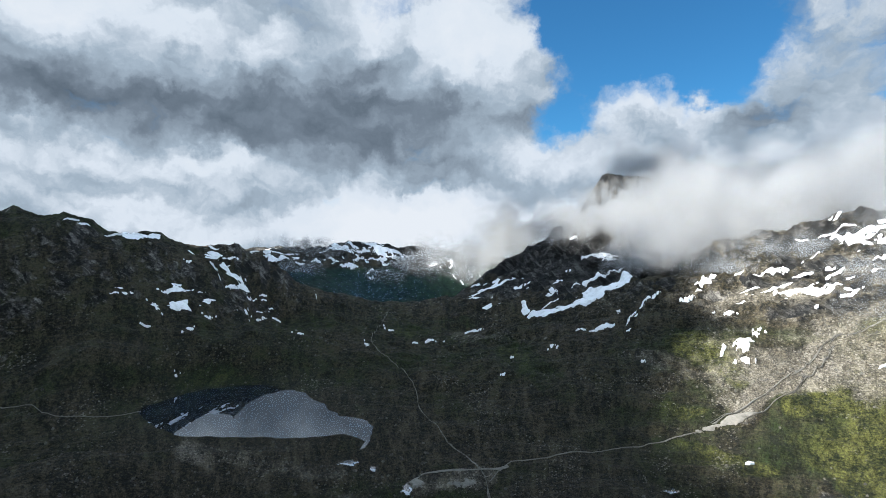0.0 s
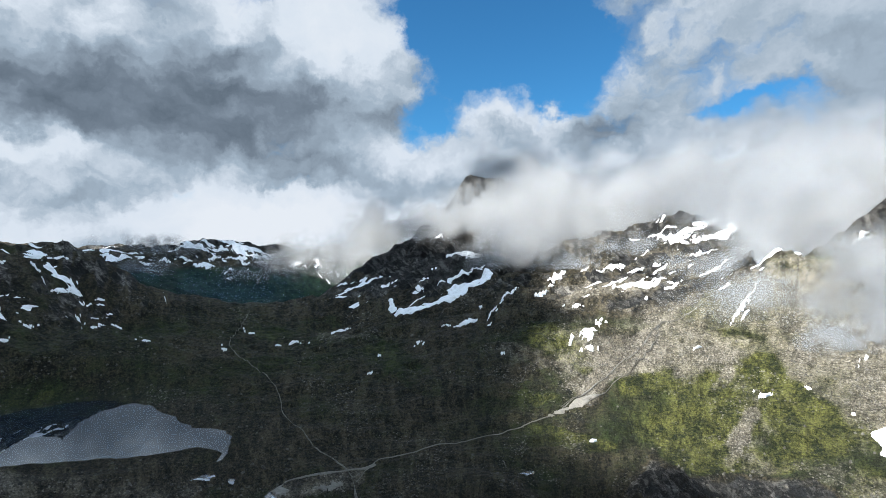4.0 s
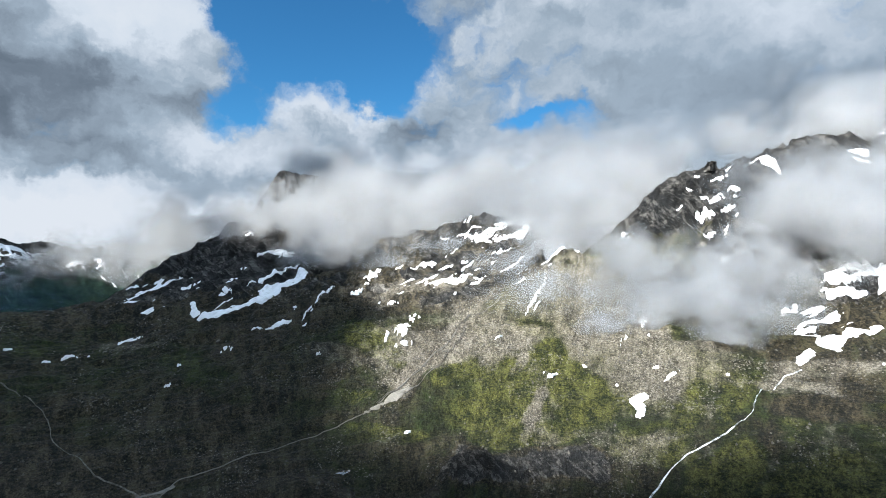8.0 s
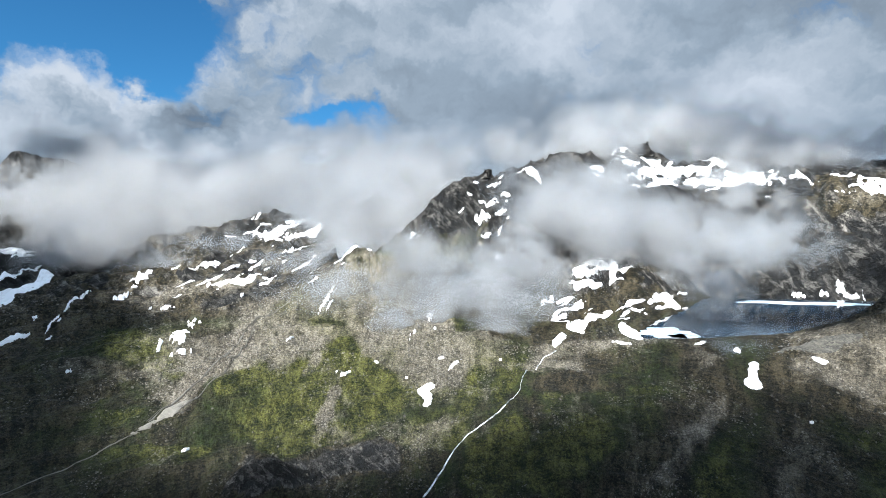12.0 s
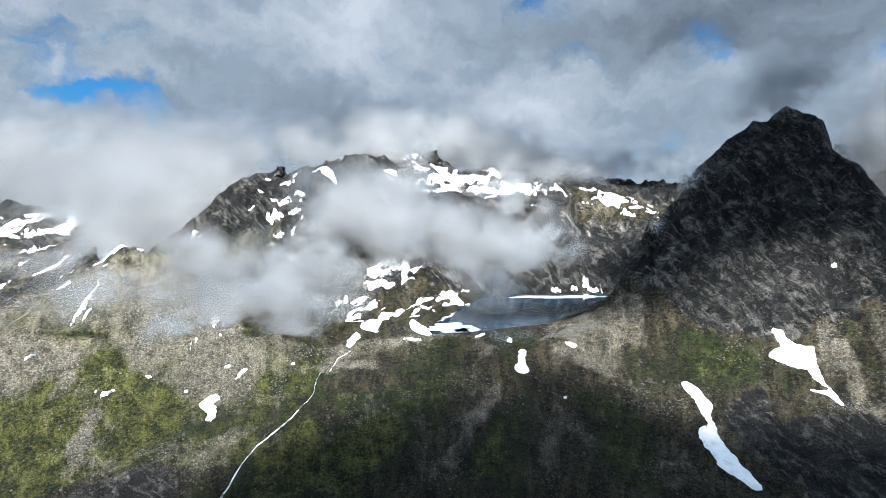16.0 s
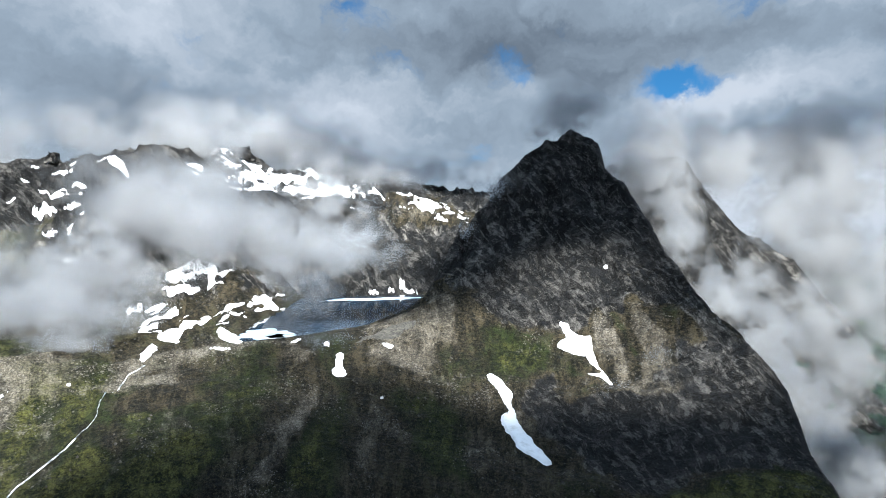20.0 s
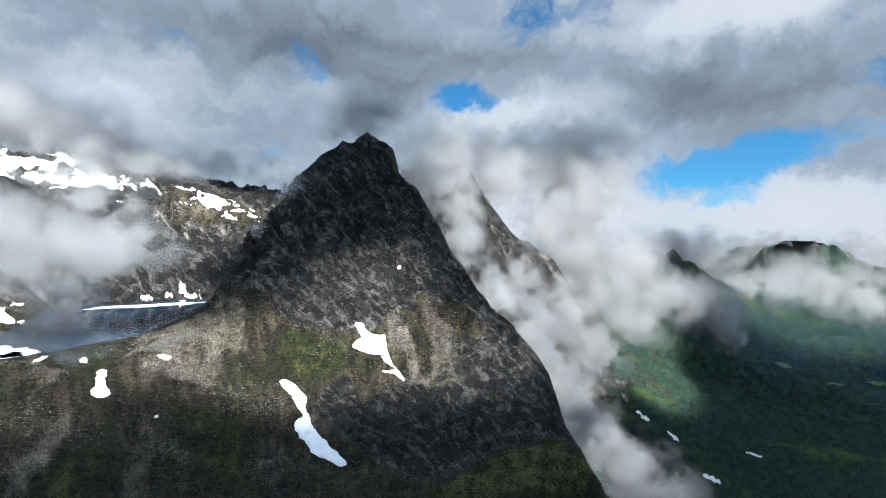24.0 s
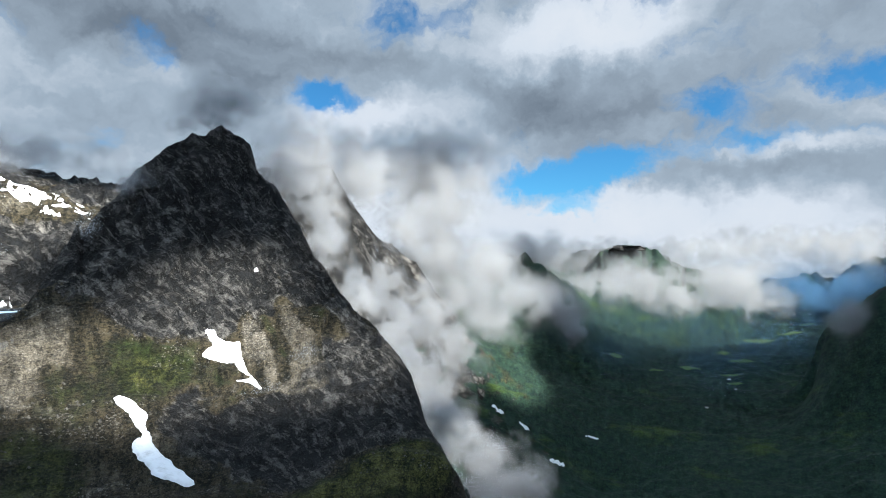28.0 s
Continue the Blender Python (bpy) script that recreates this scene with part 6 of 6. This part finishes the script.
# ---- low clouds ----
# lobes of each bank: x, y, z, half width, half height, half depth, thickness
CLOUD_BANKS = {
    "fog_peak": ("grey cloud hanging round the dark peak", (
        (571, 2041, 315, 100, 57, 90, 1.5), (724, 1992, 320, 122, 62, 90, 1.5), (641, 1947, 291, 172, 73, 150, 1.6),
        (751, 1799, 240, 205, 92, 150, 1.6), (623, 1741, 180, 155, 50, 120, 0.7), (948, 1873, 320, 220, 154, 200, 1.1),
        (1187, 1969, 355, 217, 145, 200, 1.1), (1027, 2388, 512, 355, 136, 200, 1.0), (799, 1500, 154, 125, 32, 100, 0.5),
        (635, 2106, 415, 115, 60, 80, 0.6), (610, 1960, 350, 140, 55, 90, 0.7), (760, 1930, 360, 150, 70, 100, 0.9),
        (480, 2050, 310, 110, 70, 80, 0.6), (880, 1950, 420, 160, 110, 100, 1.4))),
    "slope_bank": ("white sunlit cloud bank over the snowy mountainside", (
        (1230, 1447, 227, 239, 79, 150, 1.1), (1055, 1066, 158, 110, 63, 120, 1.0), (1501, 2122, 450, 355, 120, 200, 1.2),
        (1644, 1883, 491, 368, 157, 200, 1.5), (1250, 1224, 240, 184, 101, 150, 1.4), (995, 1054, 146, 91, 60, 120, 1.0),
        (1242, 1085, 318, 121, 104, 150, 1.2), (1618, 1337, 451, 264, 154, 200, 1.2), (1471, 1497, 355, 264, 132, 200, 1.4),
        (872, 823, 108, 75, 50, 100, 0.6), (965, 1459, 207, 147, 33, 100, 0.6), (970, 1208, 157, 114, 32, 100, 0.6),
        (754, 625, 69, 51, 22, 60, 0.6))),
    "dome_bank": ("bright drifting cloud in front of the rock dome", (
        (1243, 526, 300, 127, 78, 120, 1.3), (1029, 513, 165, 96, 54, 100, 1.3), (878, 518, 106, 96, 48, 90, 1.4),
        (823, 453, 64, 59, 25, 60, 1.2), (812, 582, 80, 73, 29, 70, 0.8), (713, 596, 70, 48, 13, 50, 0.7),
        (1273, 447, 229, 113, 99, 120, 1.3), (1552, 385, 269, 168, 92, 130, 1.3), (1631, 246, 219, 138, 78, 120, 1.2),
        (1747, 86, 220, 110, 66, 120, 1.0), (1140, 148, 106, 60, 72, 70, 0.6),
        (760, 560, 120, 100, 35, 60, 0.4), (900, 640, 150, 120, 60, 100, 0.8), (850, 420, 105, 90, 30, 50, 0.5), (680, 720, 130, 100, 40, 60, 0.35))),
    "lake_mist": ("thin mist drifting over the cirque lake lip", (
        (855, 89, 59, 54, 18, 50, 0.2), (2405, 465, 458, 231, 77, 150, 0.7), (2236, 245, 365, 189, 94, 150, 0.9),
        (2442, 194, 479, 154, 66, 150, 0.7), (1620, 512, 362, 125, 89, 120, 0.9), (902, 712, 200, 72, 43, 80, 0.5),
        (1466, 315, 139, 94, 63, 100, 0.3))),
    "high_bank": ("dull grey cloud sitting on the mountain crest", (
        (1919, 720, 585, 172, 118, 150, 1.9), (2665, 431, 703, 283, 124, 200, 1.5), (2529, 600, 761, 246, 109, 200, 1.2),
        (2639, 236, 611, 222, 100, 160, 1.2), (2895, -158, 631, 396, 91, 200, 0.8), (1663, 917, 554, 219, 71, 150, 0.6),
        (1512, 1150, 408, 179, 119, 150, 0.9), (1379, 1306, 326, 199, 139, 150, 1.0), (2599, 28, 569, 164, 82, 150, 0.7))),
    "peak_cap": ("small dark cloud cap clinging to the summit", (
        (1350, -465, 540, 40, 24, 40, 0.5), (1440, -515, 605, 90, 45, 60, 0.6), (1438, -425, 534, 63, 28, 50, 0.2),
        (1282, -266, 352, 33, 35, 30, 0.3), (1274, -196, 263, 21, 40, 30, 0.2))),
    "cliff_stream": ("white cloud pouring down between peak and cliffs", (
        (1723, -912, 410, 102, 123, 90, 1.3), (1562, -893, 243, 75, 104, 80, 1.3), (1377, -908, 85, 78, 95, 80, 1.4),
        (1238, -932, -17, 73, 89, 80, 1.5), (1073, -898, -108, 58, 80, 70, 1.5), (925, -840, -173, 52, 65, 60, 1.4),
        (1109, -979, -203, 56, 85, 70, 1.2), (1023, -984, -260, 59, 74, 70, 1.1), (942, -1007, -316, 72, 65, 70, 1.0),
        (846, -1025, -354, 83, 55, 70, 1.0), (897, -940, -367, 82, 49, 70, 0.9), (1274, -967, -103, 67, 100, 80, 1.4),
        (1822, -938, 572, 129, 118, 100, 1.3), (1839, -1207, 554, 161, 138, 110, 1.3), (1715, -816, 484, 79, 79, 90, 1.0))),
    "cliff_veil": ("ragged cloud veiling the dark cliffs", (
        (1811, -1417, 353, 108, 145, 100, 1.3), (1963, -1704, 239, 164, 136, 120, 1.4), (1636, -1394, -31, 113, 135, 90, 1.0),
        (1528, -1439, -149, 99, 121, 90, 1.0), (1876, -1799, 30, 164, 136, 120, 1.3), (1691, -1244, 100, 79, 132, 80, 0.9),
        (1995, -2104, 130, 213, 152, 130, 1.4), (1838, -1977, -77, 141, 113, 110, 0.9), (1930, -1741, 478, 218, 164, 150, 1.3),
        (2058, -1747, 657, 283, 141, 150, 1.3), (1414, -1112, -181, 56, 94, 80, 0.9))),
    "valley_cloud": ("broken white cloud along the valley mountains", (
        (1898, -2322, -11, 220, 113, 120, 0.9), (1871, -2595, -77, 201, 114, 120, 1.0), (1683, -2483, -166, 75, 94, 80, 0.7),
        (2368, -2842, 224, 427, 116, 200, 1.0), (1989, -3119, 25, 311, 116, 150, 0.9), (1891, -3524, 58, 378, 143, 150, 1.0),
        (2213, -3917, 176, 709, 113, 200, 0.8), (1674, -3522, -28, 369, 106, 150, 1.0), (2505, -3857, 234, 773, 106, 200, 1.0))),
    "mouth_cloud": ("low white cloud at the valley mouth", (
        (1495, -4031, 61, 361, 153, 150, 1.0), (1331, -4088, -70, 226, 99, 120, 0.8), (1800, -4287, 309, 733, 97, 200, 1.0),
        (1147, -4557, 352, 741, 108, 150, 1.0), (799, -4631, 310, 444, 128, 150, 0.9), (459, -2609, -1, 139, 61, 80, 0.6),
        (732, -4591, 118, 293, 78, 100, 0.5))),
    "far_cloud": ("small clouds caught on the far range", (
        (-1024, 3763, 70, 164, 82, 120, 0.9), (-423, 3876, 50, 188, 49, 120, 0.8), (-84, 4249, 143, 223, 125, 150, 1.0),
        (-826, 4270, 174, 118, 64, 120, 0.5), (246, 4192, 108, 220, 150, 150, 1.0), (-1143, 4455, 252, 338, 67, 150, 0.8),
        (-281, 4190, 108, 176, 79, 150, 0.7), (520, 4268, 331, 316, 180, 200, 1.0))),
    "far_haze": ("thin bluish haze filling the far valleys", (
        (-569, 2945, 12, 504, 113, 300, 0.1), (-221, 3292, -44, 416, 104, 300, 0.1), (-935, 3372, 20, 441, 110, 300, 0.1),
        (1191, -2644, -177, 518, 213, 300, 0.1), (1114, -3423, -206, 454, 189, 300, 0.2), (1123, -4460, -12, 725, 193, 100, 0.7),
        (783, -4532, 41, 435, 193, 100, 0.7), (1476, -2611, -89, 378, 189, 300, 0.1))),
    "near_wisp": ("thin wisp of mist close over the slope", (
        (745, -407, 33, 35, 26, 30, 0.2), (694, -308, 10, 23, 19, 25, 0.2))),
}


def vapour(n, tint=(0.56, 0.575, 0.59, 1)):
    """A soft shred of cloud: torn along its rim, thicker within."""
    uv = n.put("ShaderNodeUVMap", {"uv_map": "shred"}).outputs[0]
    at = n.put("ShaderNodeNewGeometry").outputs["Position"]
    dense = n.put("ShaderNodeAttribute", {"attribute_name": "dense"}).outputs["Fac"]
    span = n.put("ShaderNodeAttribute", {"attribute_name": "span"}).outputs["Fac"]
    d = n.vec("LENGTH", n.vec("SUBTRACT", n.vec("MULTIPLY", uv, (2, 2, 0)), (1, 1, 0)), out=1)
    soft = n.ramp(d, 1.0, 0.0)
    torn = n.noise(n.scaled(at, n.math("DIVIDE", 1.0, span)), 1.25, 4.5, 0.52, 0.2)
    body = n.ramp(n.math("MULTIPLY", soft, n.ramp(torn, 0.36, 0.64, 0.0, 1.7, False)), 0.0, 0.9)
    alpha = n.math("MULTIPLY", body, dense, clamp=True)
    lit = n.put("ShaderNodeMixShader", i0=0.5, i1=n.put("ShaderNodeBsdfDiffuse", Color=tint).outputs[0], i2=n.put("ShaderNodeBsdfTranslucent", Color=tint).outputs[0])
    mixed = n.put("ShaderNodeMixShader", i0=alpha, i1=n.put("ShaderNodeBsdfTransparent").outputs[0], i2=lit.outputs[0])
    n.put("ShaderNodeOutputMaterial", Surface=mixed.outputs[0])


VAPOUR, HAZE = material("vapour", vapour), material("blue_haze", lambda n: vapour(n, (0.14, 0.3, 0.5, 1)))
rng = np.random.default_rng(5)
for key, (label, lobes) in CLOUD_BANKS.items():
    bank = tagged(new("cloud"), label, "cloud", "low clouds")
    bank.location = lobes[0][:3]
    for x, y, z, wide, tall, deep, thick in lobes:
        verts, faces, uvs, dense, spans, normals = [], [], [], [], [], []
        away = Vector((x, y, 0)).normalized()
        across = Vector((-away.y, away.x, 0))
        for k in range(72):
            q = np.clip(rng.normal(0, 0.42, 3), -1.1, 1.1)
            c = Vector((x, y, z)) + across * (q[0] * wide) + Vector((0, 0, q[1] * tall)) + away * (q[2] * deep) - bank.location
            size = min(wide, tall * 1.6) * rng.uniform(0.35, 0.85) + 6
            n_ = away - sun_way * away.dot(sun_way) * 0.8 + Vector(rng.normal(0, 0.13, 3))
            n_.normalize()
            e1 = n_.orthogonal().normalized()
            e1.rotate(Matrix.Rotation(rng.uniform(0, 6.28), 3, n_))
            e2 = n_.cross(e1)
            base = len(verts)
            for turn in range(8):
                s, t = math.cos(turn * math.pi / 4 + 0.39), math.sin(turn * math.pi / 4 + 0.39)
                verts.append(c + (e1 * s + e2 * t) * size)
                uvs.append((0.5 + 0.5 * s, 0.5 + 0.5 * t))
            faces.append(tuple(range(base, base + 8)))
            dense += [min(0.24, thick * 0.19)] * 8
            spans += [max(40.0, 0.8 * min(wide, tall * 1.6))] * 8
            out = (Vector((q[0], q[2], q[1])) * 0.15 + Vector((0, 0, 1)) - sun_way * 0.15).normalized()
            normals += [out] * 8
        me = bpy.data.meshes.new("puff")
        me.from_pydata([tuple(v) for v in verts], [], faces)
        me.uv_layers.new(name="shred").data.foreach_set("uv", np.array(uvs, np.float32).ravel())
        me.attributes.new("dense", "FLOAT", "POINT").data.foreach_set("value", np.array(dense, np.float32))
        me.attributes.new("span", "FLOAT", "POINT").data.foreach_set("value", np.array(spans, np.float32))
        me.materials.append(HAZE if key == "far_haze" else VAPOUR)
        me.polygons.foreach_set("use_smooth", np.ones(len(faces), bool))
        me.normals_split_custom_set_from_vertices([tuple(v) for v in normals])
        puff_part = tagged(new("puff", me), kind="stuff")
        puff_part.parent = bank
